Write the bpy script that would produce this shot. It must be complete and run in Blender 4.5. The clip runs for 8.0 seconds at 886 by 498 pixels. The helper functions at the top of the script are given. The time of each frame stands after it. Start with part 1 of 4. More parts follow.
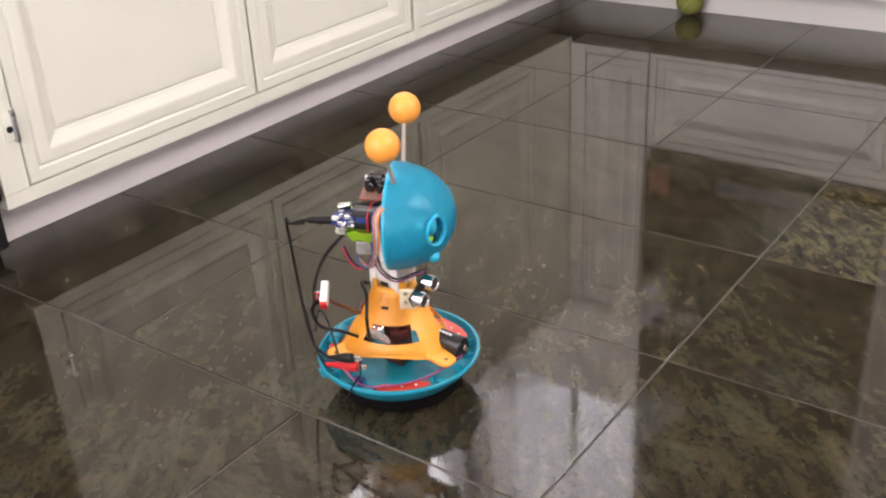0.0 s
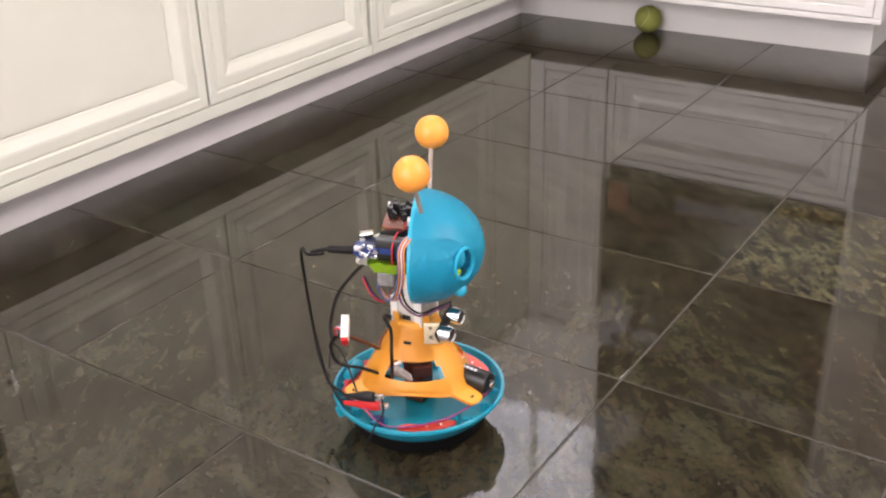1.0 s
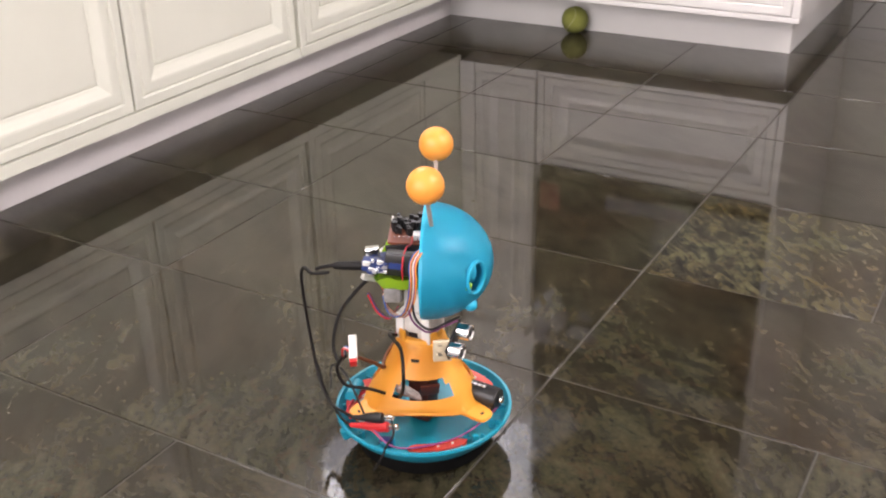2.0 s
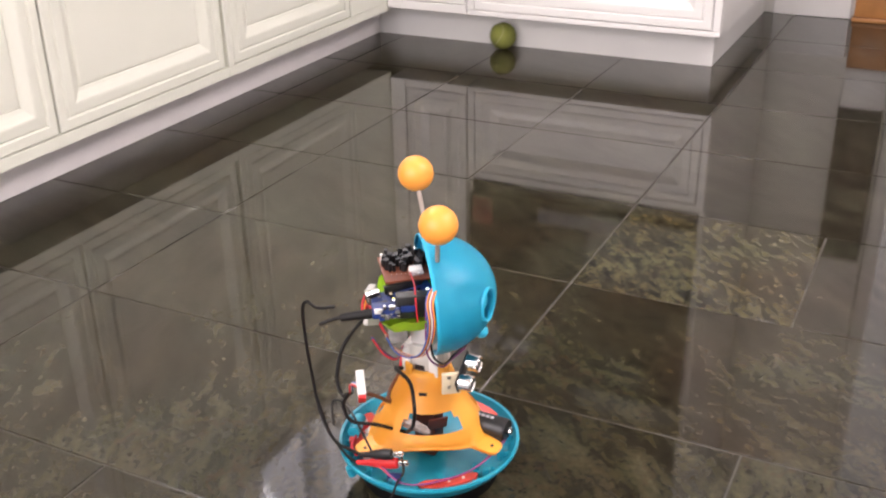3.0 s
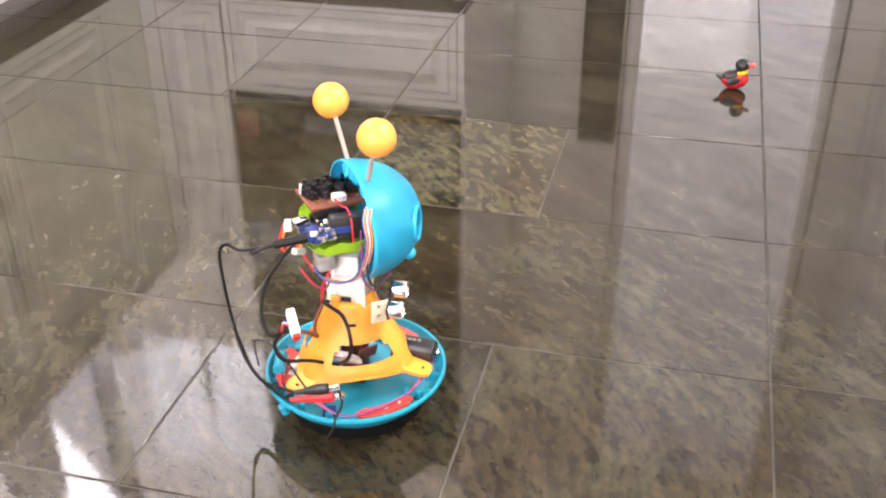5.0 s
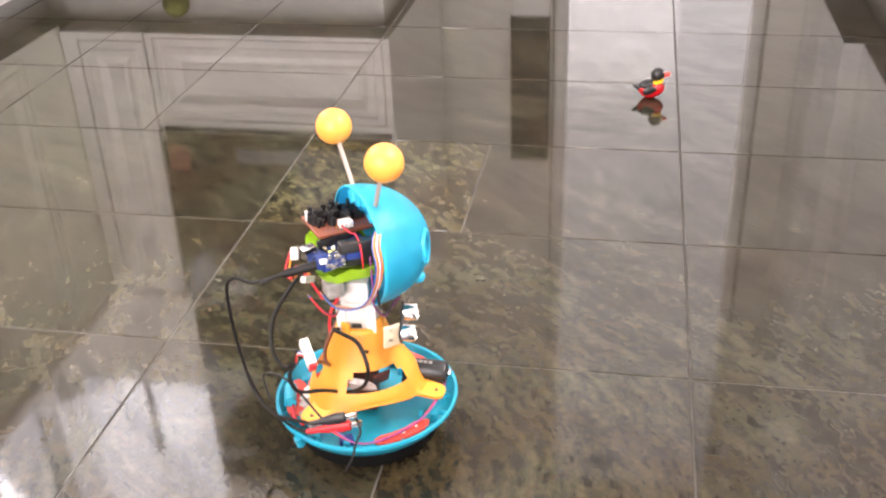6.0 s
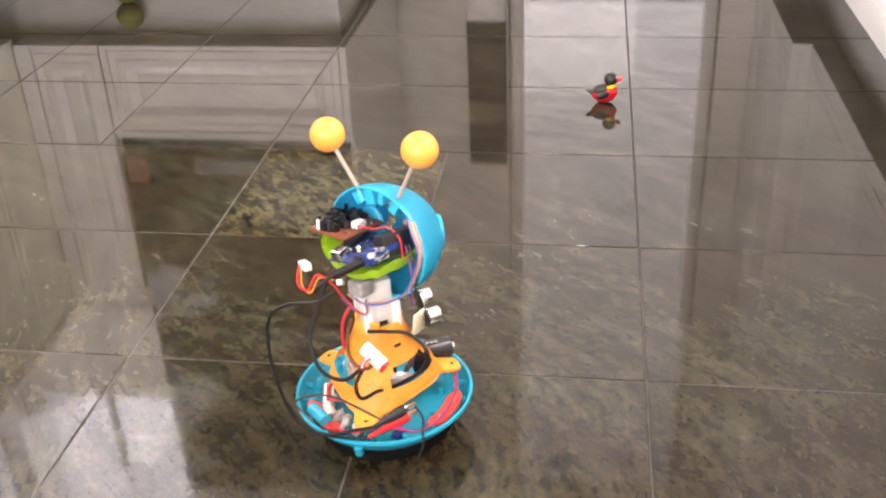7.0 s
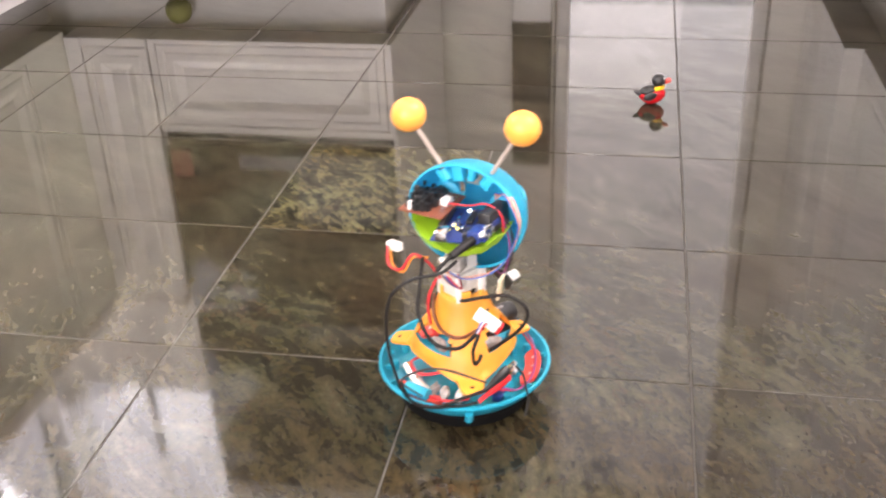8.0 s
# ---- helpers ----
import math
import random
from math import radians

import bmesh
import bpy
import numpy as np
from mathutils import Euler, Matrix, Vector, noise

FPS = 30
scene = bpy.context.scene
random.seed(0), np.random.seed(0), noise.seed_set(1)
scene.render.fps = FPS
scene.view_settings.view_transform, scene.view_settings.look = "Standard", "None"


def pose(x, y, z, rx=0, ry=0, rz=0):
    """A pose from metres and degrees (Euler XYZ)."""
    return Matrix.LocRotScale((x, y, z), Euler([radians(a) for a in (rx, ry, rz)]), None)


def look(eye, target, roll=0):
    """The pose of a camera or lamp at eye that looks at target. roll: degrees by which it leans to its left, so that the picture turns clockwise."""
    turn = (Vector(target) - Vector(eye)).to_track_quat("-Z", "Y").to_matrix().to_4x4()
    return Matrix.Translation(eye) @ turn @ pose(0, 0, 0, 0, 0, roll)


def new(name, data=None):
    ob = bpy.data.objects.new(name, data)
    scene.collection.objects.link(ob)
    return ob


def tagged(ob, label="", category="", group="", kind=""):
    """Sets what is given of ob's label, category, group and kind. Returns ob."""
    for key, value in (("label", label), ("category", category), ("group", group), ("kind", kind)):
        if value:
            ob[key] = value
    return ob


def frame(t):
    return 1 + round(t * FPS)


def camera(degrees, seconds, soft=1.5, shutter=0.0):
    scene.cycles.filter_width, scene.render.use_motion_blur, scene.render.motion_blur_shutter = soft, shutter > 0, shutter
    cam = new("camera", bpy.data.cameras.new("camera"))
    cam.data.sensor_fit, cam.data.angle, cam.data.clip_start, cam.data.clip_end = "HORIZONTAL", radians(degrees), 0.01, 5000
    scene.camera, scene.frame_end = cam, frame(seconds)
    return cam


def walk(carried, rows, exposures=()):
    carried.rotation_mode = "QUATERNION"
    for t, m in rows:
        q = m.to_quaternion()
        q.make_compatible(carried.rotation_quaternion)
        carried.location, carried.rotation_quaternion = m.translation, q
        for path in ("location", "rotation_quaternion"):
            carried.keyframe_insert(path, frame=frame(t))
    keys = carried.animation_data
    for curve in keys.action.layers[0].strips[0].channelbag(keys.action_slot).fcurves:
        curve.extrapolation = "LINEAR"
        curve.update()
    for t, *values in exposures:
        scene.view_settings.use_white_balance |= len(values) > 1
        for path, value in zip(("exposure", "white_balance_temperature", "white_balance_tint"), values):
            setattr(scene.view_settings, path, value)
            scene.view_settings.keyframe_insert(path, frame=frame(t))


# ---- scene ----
cam = camera(46.0, 8.0, soft=2.1, shutter=0.6)
PATH = [
    (0, (0.412, -1.593, 0.687), (-0.654, -0.163, -0.217), -3.0),
    (0.5, (0.414, -1.59, 0.682), (-0.637, -0.148, -0.221), -2.7),
    (1, (0.411, -1.567, 0.676), (-0.605, -0.085, -0.203), -1.8),
    (2.5, (0.429, -1.566, 0.68), (-0.436, 0.009, -0.196), -1.3),
    (3, (0.438, -1.567, 0.682), (-0.381, 0.045, -0.172), -1.1),
    (3.5, (0.455, -1.569, 0.688), (-0.298, 0.081, -0.154), -1.1),
    (4, (0.46, -1.586, 0.702), (-0.182, 0.062, -0.231), -1.3),
    (4.5, (0.491, -1.564, 0.703), (-0.019, 0.086, -0.306), -1.2),
    (4.7, (0.481, -1.559, 0.706), (0.028, 0.098, -0.319), -0.6),
    (5.8, (0.525, -1.558, 0.683), (0.157, 0.134, -0.316), -1.4),
    (6, (0.528, -1.566, 0.696), (0.19, 0.143, -0.286), -2.2),
    (6.5, (0.536, -1.572, 0.697), (0.22, 0.151, -0.268), -2.6),
    (7, (0.538, -1.573, 0.71), (0.267, 0.148, -0.27), -2.5),
    (7.5, (0.526, -1.567, 0.702), (0.232, 0.155, -0.273), -2.4),
    (8, (0.529, -1.571, 0.702), (0.187, 0.141, -0.273), -2.3),
]
EXPOSURES = [(0.0, -0.31, 6650, 21), (2.5, -0.25, 6660, 21.5), (3.5, -0.12, 6800, 23), (4.0, 0.02, 7000, 24), (4.5, 0.33, 6720, 23.5), (6.0, 0.66, 6760, 21.5), (7.0, 0.45, 6900, 22.5), (7.5, 0.47, 6950, 22.5), (8.0, 0.62, 6780, 22)]
walk(cam, [(t, look(eye, target, roll)) for t, eye, target, roll in PATH], EXPOSURES)

# world and light
world = bpy.data.worlds.new("world")
scene.world = world
world.use_nodes = True
wn = world.node_tree
sky = wn.nodes.new("ShaderNodeTexSky")
sky.sky_type = "NISHITA"
sky.sun_disc = False
sky.sun_elevation = radians(40)
sky.sun_rotation = radians(200)
wn.links.new(sky.outputs[0], wn.nodes["Background"].inputs[0])
wn.nodes["Background"].inputs[1].default_value = 0.12


def window_lamp(name, m, w, h, watts, colour):
    data = bpy.data.lights.new(name, "AREA")
    data.shape, data.size, data.size_y, data.energy, data.color = "RECTANGLE", w, h, watts, colour
    ob = new(name, data)
    ob.matrix_world = m
    return ob


# light through the corner windows and the glazed door ahead, plus added unseen lamps
# fill added behind the camera; no source is seen there
window_lamp("daylight_south", look((-0.25, -3.1, 1.35), (0.05, 0, 0.7)), 2.2, 1.8, 86, (1.0, 0.97, 0.93))
window_lamp("daylight_west", look((-1.36, 0.2, 1.78), (0.4, 0.1, 0.6)), 1.1, 0.62, 27, (0.95, 0.97, 1.0))
window_lamp("daylight_corner", look((-1.03, 1.03, 1.74), (0.25, -0.6, 0.1)), 0.55, 0.62, 2.6, (0.93, 0.96, 1.0))
# unseen lamp added on the east side to brighten the north wall and west fronts
window_lamp("daylight_east", look((1.63, -0.50, 1.97), (-0.6, 0.75, 0.5)), 0.8, 0.66, 56, (1.0, 0.96, 0.91))
# lamp added in the doorway, stands for the light of the next room
window_lamp("daylight_door", look((0.595, 1.50, 1.10), (0.595, 0.0, 1.0)), 0.54, 1.80, 2.0, (1.0, 0.985, 0.965))


# materials
def principled(name, base, rough=0.5, metal=0.0, vary=0.12, scale=40.0, bump=0.0, bump_scale=200.0, spec=0.5, emit=0.0, coat=0.0):
    m = bpy.data.materials.new(name)
    m.use_nodes = True
    nt = m.node_tree
    b = nt.nodes["Principled BSDF"]
    b.inputs["Metallic"].default_value = metal
    b.inputs["Specular IOR Level"].default_value = spec
    b.inputs["Coat Weight"].default_value = coat
    tc = nt.nodes.new("ShaderNodeTexCoord")
    n1 = nt.nodes.new("ShaderNodeTexNoise")
    n1.inputs["Scale"].default_value = scale
    n1.inputs["Detail"].default_value = 6
    nt.links.new(tc.outputs["Object"], n1.inputs["Vector"])
    ramp = nt.nodes.new("ShaderNodeMix")
    ramp.data_type = "RGBA"
    ramp.inputs[6].default_value = (*[c * (1 - vary) for c in base], 1)
    ramp.inputs[7].default_value = (*[min(1, c * (1 + vary * 0.6)) for c in base], 1)
    nt.links.new(n1.outputs[0], ramp.inputs[0])
    nt.links.new(ramp.outputs[2], b.inputs["Base Color"])
    r = nt.nodes.new("ShaderNodeMapRange")
    r.inputs["To Min"].default_value = max(0.02, rough * 0.8)
    r.inputs["To Max"].default_value = min(1, rough * 1.25)
    nt.links.new(n1.outputs[0], r.inputs["Value"])
    nt.links.new(r.outputs[0], b.inputs["Roughness"])
    if bump:
        n2 = nt.nodes.new("ShaderNodeTexNoise")
        n2.inputs["Scale"].default_value = bump_scale
        n2.inputs["Detail"].default_value = 4
        nt.links.new(tc.outputs["Object"], n2.inputs["Vector"])
        bp = nt.nodes.new("ShaderNodeBump")
        bp.inputs["Strength"].default_value = bump
        bp.inputs["Distance"].default_value = 0.001
        nt.links.new(n2.outputs[0], bp.inputs["Height"])
        nt.links.new(bp.outputs[0], b.inputs["Normal"])
    if emit:
        b.inputs["Emission Color"].default_value = (*base, 1)
        b.inputs["Emission Strength"].default_value = emit
    return m


def slate_material(name, mottle_least, mottle_most, pale=1.0):
    """Polished green-brown slate: streaked veins that turn from tile to tile, mottled patches, clear gloss."""
    m = bpy.data.materials.new(name)
    m.use_nodes = True
    nt = m.node_tree
    N, L = nt.nodes.new, nt.links.new
    b = nt.nodes["Principled BSDF"]
    tc, info = N("ShaderNodeTexCoord"), N("ShaderNodeObjectInfo")
    off = N("ShaderNodeVectorMath")
    off.operation = "MULTIPLY_ADD"
    comb = N("ShaderNodeCombineXYZ")
    for k in range(3):
        L(info.outputs["Random"], comb.inputs[k])
    off.inputs[1].default_value = (37.0, 91.0, 17.0)
    L(comb.outputs[0], off.inputs[0])
    L(tc.outputs["Object"], off.inputs[2])
    turn = N("ShaderNodeVectorRotate")
    turn.rotation_type = "Z_AXIS"
    ang = N("ShaderNodeMapRange")
    ang.inputs["To Min"].default_value, ang.inputs["To Max"].default_value = 0.25, 1.15
    L(info.outputs["Random"], ang.inputs["Value"])
    L(off.outputs[0], turn.inputs["Vector"])
    L(ang.outputs[0], turn.inputs["Angle"])
    warp = N("ShaderNodeTexNoise")
    warp.inputs["Scale"].default_value, warp.inputs["Detail"].default_value = 7, 3
    L(turn.outputs[0], warp.inputs["Vector"])
    add = N("ShaderNodeVectorMath")
    add.operation = "MULTIPLY_ADD"
    add.inputs[1].default_value = (0.055, 0.055, 0.0)
    L(warp.outputs["Color"], add.inputs[0])
    L(turn.outputs[0], add.inputs[2])
    mp = N("ShaderNodeMapping")
    mp.inputs["Scale"].default_value = (8.0, 25.0, 5.0)
    L(add.outputs[0], mp.inputs["Vector"])
    streak = N("ShaderNodeTexNoise")
    streak.inputs["Scale"].default_value, streak.inputs["Detail"].default_value, streak.inputs["Roughness"].default_value = 1.0, 10, 0.70
    L(mp.outputs[0], streak.inputs["Vector"])
    cr = N("ShaderNodeValToRGB")
    e = cr.color_ramp.elements
    e[0].position, e[0].color = 0.28, (0.0084, 0.0072, 0.0056, 1)
    e[1].position, e[1].color = 0.82, (0.1006, 0.0871, 0.0646, 1)
    for at, c in ((0.40, (0.0139, 0.0118, 0.0093, 1)), (0.50, (0.0243, 0.0210, 0.0164, 1)), (0.56, (0.0360, 0.0312, 0.0242, 1)), (0.64, (0.0536, 0.0470, 0.0352, 1))):
        cr.color_ramp.elements.new(at).color = c
    L(streak.outputs[0], cr.inputs[0])
    # mottled blotches, stronger on some tiles
    blot = N("ShaderNodeTexNoise")
    blot.inputs["Scale"].default_value, blot.inputs["Detail"].default_value, blot.inputs["Roughness"].default_value = 48, 7, 0.70
    grain = N("ShaderNodeMapping")
    grain.inputs["Scale"].default_value = (0.75, 1.6, 1.0)
    L(add.outputs[0], grain.inputs["Vector"])
    L(grain.outputs[0], blot.inputs["Vector"])
    bc = N("ShaderNodeValToRGB")
    e = bc.color_ramp.elements
    e[0].position, e[0].color = 0.39, (0.009, 0.0080, 0.0058, 1)
    e[1].position, e[1].color = 0.66, (0.092 * pale, 0.082 * pale, 0.046 * pale, 1)
    k = e.new(0.47)
    k.color = (0.038 * pale, 0.0335 * pale, 0.0200 * pale, 1)
    L(blot.outputs[0], bc.inputs[0])
    w1 = N("ShaderNodeMath")
    w1.operation = "POWER"
    L(info.outputs["Random"], w1.inputs[0])
    w1.inputs[1].default_value = 5.0
    w2 = N("ShaderNodeMapRange")
    w2.inputs["To Min"].default_value, w2.inputs["To Max"].default_value = mottle_least, mottle_most
    L(w1.outputs[0], w2.inputs["Value"])
    mix = N("ShaderNodeMix")
    mix.data_type = "RGBA"
    L(w2.outputs[0], mix.inputs[0])
    L(cr.outputs[0], mix.inputs[6])
    L(bc.outputs[0], mix.inputs[7])
    # slow drift between brown and green
    slow = N("ShaderNodeTexNoise")
    slow.inputs["Scale"].default_value = 6
    L(add.outputs[0], slow.inputs["Vector"])
    tint = N("ShaderNodeMix")
    tint.data_type = "RGBA"
    tint.blend_type = "MULTIPLY"
    tint.inputs[0].default_value = 1.0
    sc = N("ShaderNodeValToRGB")
    sc.color_ramp.elements[0].position, sc.color_ramp.elements[0].color = 0.35, (0.80, 0.67, 0.53, 1)
    sc.color_ramp.elements[1].position, sc.color_ramp.elements[1].color = 0.65, (1.02, 1.10, 0.96, 1)
    L(slow.outputs[0], sc.inputs[0])
    L(mix.outputs[2], tint.inputs[6])
    L(sc.outputs[0], tint.inputs[7])
    # fine crystal speckle
    grit = N("ShaderNodeTexNoise")
    grit.inputs["Scale"].default_value, grit.inputs["Detail"].default_value, grit.inputs["Roughness"].default_value = 130, 5, 0.75
    L(turn.outputs[0], grit.inputs["Vector"])
    gm = N("ShaderNodeMapRange")
    gm.inputs["From Min"].default_value, gm.inputs["From Max"].default_value = 0.32, 0.68
    gm.inputs["To Min"].default_value, gm.inputs["To Max"].default_value = 0.68, 1.32
    L(grit.outputs[0], gm.inputs["Value"])
    speck = N("ShaderNodeVectorMath")
    speck.operation = "SCALE"
    L(tint.outputs[2], speck.inputs[0])
    L(gm.outputs[0], speck.inputs["Scale"])
    # rusty hair veins, in patches
    vein = N("ShaderNodeTexNoise")
    vein.inputs["Scale"].default_value, vein.inputs["Detail"].default_value, vein.inputs["Roughness"].default_value = 11, 6, 0.6
    L(add.outputs[0], vein.inputs["Vector"])
    ridge = N("ShaderNodeMath")
    ridge.operation = "COMPARE"
    ridge.inputs[1].default_value, ridge.inputs[2].default_value = 0.5, 0.011
    L(vein.outputs[0], ridge.inputs[0])
    patch = N("ShaderNodeMapRange")
    patch.inputs["From Min"].default_value, patch.inputs["From Max"].default_value = 0.48, 0.60
    patch.inputs["To Max"].default_value = 0.38
    L(slow.outputs[0], patch.inputs["Value"])
    vm = N("ShaderNodeMath")
    vm.operation = "MULTIPLY"
    L(ridge.outputs[0], vm.inputs[0])
    L(patch.outputs[0], vm.inputs[1])
    rust = N("ShaderNodeMix")
    rust.data_type = "RGBA"
    rust.inputs[7].default_value = (0.055, 0.028, 0.017, 1)
    L(vm.outputs[0], rust.inputs[0])
    L(speck.outputs[0], rust.inputs[6])
    L(rust.outputs[2], b.inputs["Base Color"])
    rg = N("ShaderNodeMapRange")
    rg.inputs["To Min"].default_value, rg.inputs["To Max"].default_value = 0.025, 0.080
    rg.inputs["From Min"].default_value, rg.inputs["From Max"].default_value = 0.25, 0.75
    L(streak.outputs[0], rg.inputs["Value"])
    L(rg.outputs[0], b.inputs["Roughness"])
    gl = N("ShaderNodeMapRange")
    gl.inputs["From Min"].default_value, gl.inputs["From Max"].default_value = 0.30, 0.70
    gl.inputs["To Min"].default_value, gl.inputs["To Max"].default_value = 0.44, 0.72
    L(streak.outputs[0], gl.inputs["Value"])
    L(gl.outputs[0], b.inputs["Specular IOR Level"])
    b.inputs["IOR"].default_value = 1.44
    fine = N("ShaderNodeTexNoise")
    fine.inputs["Scale"].default_value, fine.inputs["Detail"].default_value = 9, 2
    L(off.outputs[0], fine.inputs["Vector"])
    bp = N("ShaderNodeBump")
    bp.inputs["Strength"].default_value, bp.inputs["Distance"].default_value = 0.016, 0.002
    L(fine.outputs[0], bp.inputs["Height"])
    L(bp.outputs[0], b.inputs["Normal"])
    return m


def glass_material():
    m = bpy.data.materials.new("window_glass")
    m.use_nodes = True
    b = m.node_tree.nodes["Principled BSDF"]
    b.inputs["Transmission Weight"].default_value = 1.0
    b.inputs["Roughness"].default_value = 0.02
    b.inputs["Base Color"].default_value = (0.95, 0.97, 0.97, 1)
    b.inputs["Specular IOR Level"].default_value = 0.1
    return m


def glow_material(name, colour, strength):
    m = bpy.data.materials.new(name)
    m.use_nodes = True
    b = m.node_tree.nodes["Principled BSDF"]
    b.inputs["Base Color"].default_value = (0, 0, 0, 1)
    b.inputs["Emission Color"].default_value = (*colour, 1)
    b.inputs["Emission Strength"].default_value = strength
    return m


SLATE = slate_material("polished_slate", 0.16, 0.42)
OLIVE = slate_material("olive_slate", 0.34, 0.46)
MOTTLED = slate_material("mottled_slate", 0.88, 0.95, 1.12)
GLASS = glass_material()
OUTSIDE = glow_material("daylight_outside", (0.96, 0.95, 1.0), 3.2)
# glow that stands for the bright room beyond the door
DOORWAY_GLOW = glow_material("doorway_glow", (1.0, 0.98, 0.96), 0.8)
GROUT = principled("grey_grout", (0.085, 0.078, 0.068), 0.75, vary=0.55, scale=22)
PAINT = principled("cream_paint", (0.775, 0.785, 0.695), 0.36, vary=0.05, scale=9, bump=0.05, bump_scale=90)
TOWER_PAINT = principled("white_paint", (0.83, 0.815, 0.80), 0.30, vary=0.05, scale=9, bump=0.05, bump_scale=90)
TOE = principled("toe_kick_paint", (0.80, 0.77, 0.78), 0.45, vary=0.10, scale=14, bump=0.08)
WALL = principled("wall_plaster", (0.83, 0.81, 0.77), 0.7, vary=0.06, scale=5, bump=0.15, bump_scale=140)
CEILING = principled("ceiling_plaster", (0.8, 0.79, 0.77), 0.8, vary=0.04, scale=4)
COUNTER = principled("pale_worktop", (0.74, 0.72, 0.68), 0.25, vary=0.16, scale=50)
BLACK_GLASS = principled("black_oven_glass", (0.008, 0.008, 0.009), 0.06, vary=0.1)
BLACK_METAL = principled("black_enamel", (0.012, 0.012, 0.013), 0.3, vary=0.2)
STEEL = principled("brushed_steel", (0.62, 0.62, 0.63), 0.28, metal=1.0, vary=0.08, scale=80)
PLATE = principled("blue_grey_enamel", (0.10, 0.11, 0.16), 0.4, vary=0.1)
OAK = principled("orange_oak", (0.50, 0.22, 0.07), 0.4, vary=0.35, scale=25, bump=0.1)
MOTOR = principled("red_brown_plastic", (0.07, 0.022, 0.016), 0.45, vary=0.5, scale=90)
DULL_RED = principled("dull_red_enamel", (0.20, 0.035, 0.028), 0.5, vary=0.6, scale=40)
DARK_WOOD = principled("dark_wood", (0.035, 0.025, 0.018), 0.5, vary=0.3, scale=30)
TEAL = principled("teal_plastic", (0.001, 0.27, 0.39), 0.30, vary=0.06, scale=60, bump=0.03)
SKYBLUE = principled("sky_blue_plastic", (0.005, 0.395, 0.61), 0.40, vary=0.05, scale=50, bump=0.03)
ORANGE = principled("orange_yellow_plastic", (0.86, 0.375, 0.045), 0.38, vary=0.06, scale=60, bump=0.03)
BALL = principled("orange_ball", (0.92, 0.36, 0.06), 0.38, vary=0.05, scale=90)
RED = principled("red_plastic", (0.58, 0.018, 0.02), 0.4, vary=0.1)
DUCK_RED = principled("glossy_red_plastic", (0.50, 0.010, 0.014), 0.25, vary=0.1)
CORAL = principled("coral_red_plastic", (0.66, 0.07, 0.05), 0.42, vary=0.08)
GREEN = principled("lime_green_plastic", (0.30, 0.56, 0.02), 0.4, vary=0.08)
WHITE = principled("white_plastic", (0.75, 0.73, 0.70), 0.4, vary=0.06)
CREAM = principled("cream_plastic", (0.70, 0.60, 0.42), 0.45, vary=0.1)
CLEAR = principled("milky_plastic", (0.62, 0.60, 0.56), 0.25, vary=0.25, scale=120)
TAPE = principled("crumpled_tape", (0.34, 0.325, 0.31), 0.16, vary=0.65, scale=210, bump=0.6, bump_scale=260)
BLACK = principled("black_plastic", (0.012, 0.012, 0.013), 0.35, vary=0.2)
SOOT = principled("matt_black_plastic", (0.003, 0.003, 0.003), 0.7, vary=0.2, spec=0.12)
RUBBER = principled("black_rubber", (0.006, 0.0055, 0.0055), 0.55, vary=0.2, spec=0.3)
BLUE_BOARD = principled("blue_circuit_board", (0.012, 0.035, 0.17), 0.35, vary=0.35, scale=160)
BROWN_BOARD = principled("copper_brown_board", (0.19, 0.052, 0.024), 0.45, vary=0.3, scale=120)
SILVER = principled("silver_metal", (0.80, 0.80, 0.80), 0.16, metal=1.0, vary=0.05)
ROD = principled("grey_wood_stick", (0.36, 0.30, 0.26), 0.55, vary=0.25, scale=150)
FELT = principled("tennis_felt", (0.20, 0.215, 0.045), 0.95, vary=0.25, scale=70, bump=0.6, bump_scale=500)
SEAM = principled("pale_seam", (0.30, 0.31, 0.14), 0.8)
YELLOW = principled("yellow_plastic", (0.85, 0.50, 0.02), 0.4)
WIRES = {n: principled(n + "_wire", c, 0.45) for n, c in dict(red=(0.55, 0.02, 0.03), orange=(0.8, 0.27, 0.02), white=(0.72, 0.70, 0.68), brown=(0.14, 0.045, 0.02), blue=(0.03, 0.10, 0.38), purple=(0.20, 0.04, 0.16), yellow=(0.75, 0.5, 0.03), black=(0.012, 0.012, 0.013)).items()}
LED_Y = glow_material("yellow_led", (1.0, 0.85, 0.15), 4.0)
LED_W = glow_material("white_led", (0.8, 1.0, 0.85), 5.0)


# mesh helpers
def mesh_of(name, bm, material, smooth=True):
    bmesh.ops.recalc_face_normals(bm, faces=bm.faces)
    me = bpy.data.meshes.new(name)
    bm.to_mesh(me)
    bm.free()
    me.materials.append(material)
    if smooth:
        for p in me.polygons:
            p.use_smooth = True
        me.set_sharp_from_angle(angle=radians(40))
    return me


def part(name, bm, material, parent=None, label="", m=None, smooth=True):
    """Links a bmesh as one mesh object under a thing or a part."""
    ob = new(name, mesh_of(name, bm, material, smooth))
    if parent is not None:
        ob.parent = parent
    if m is not None:
        ob.matrix_local = m
    if label:
        ob["label"] = label
    return ob


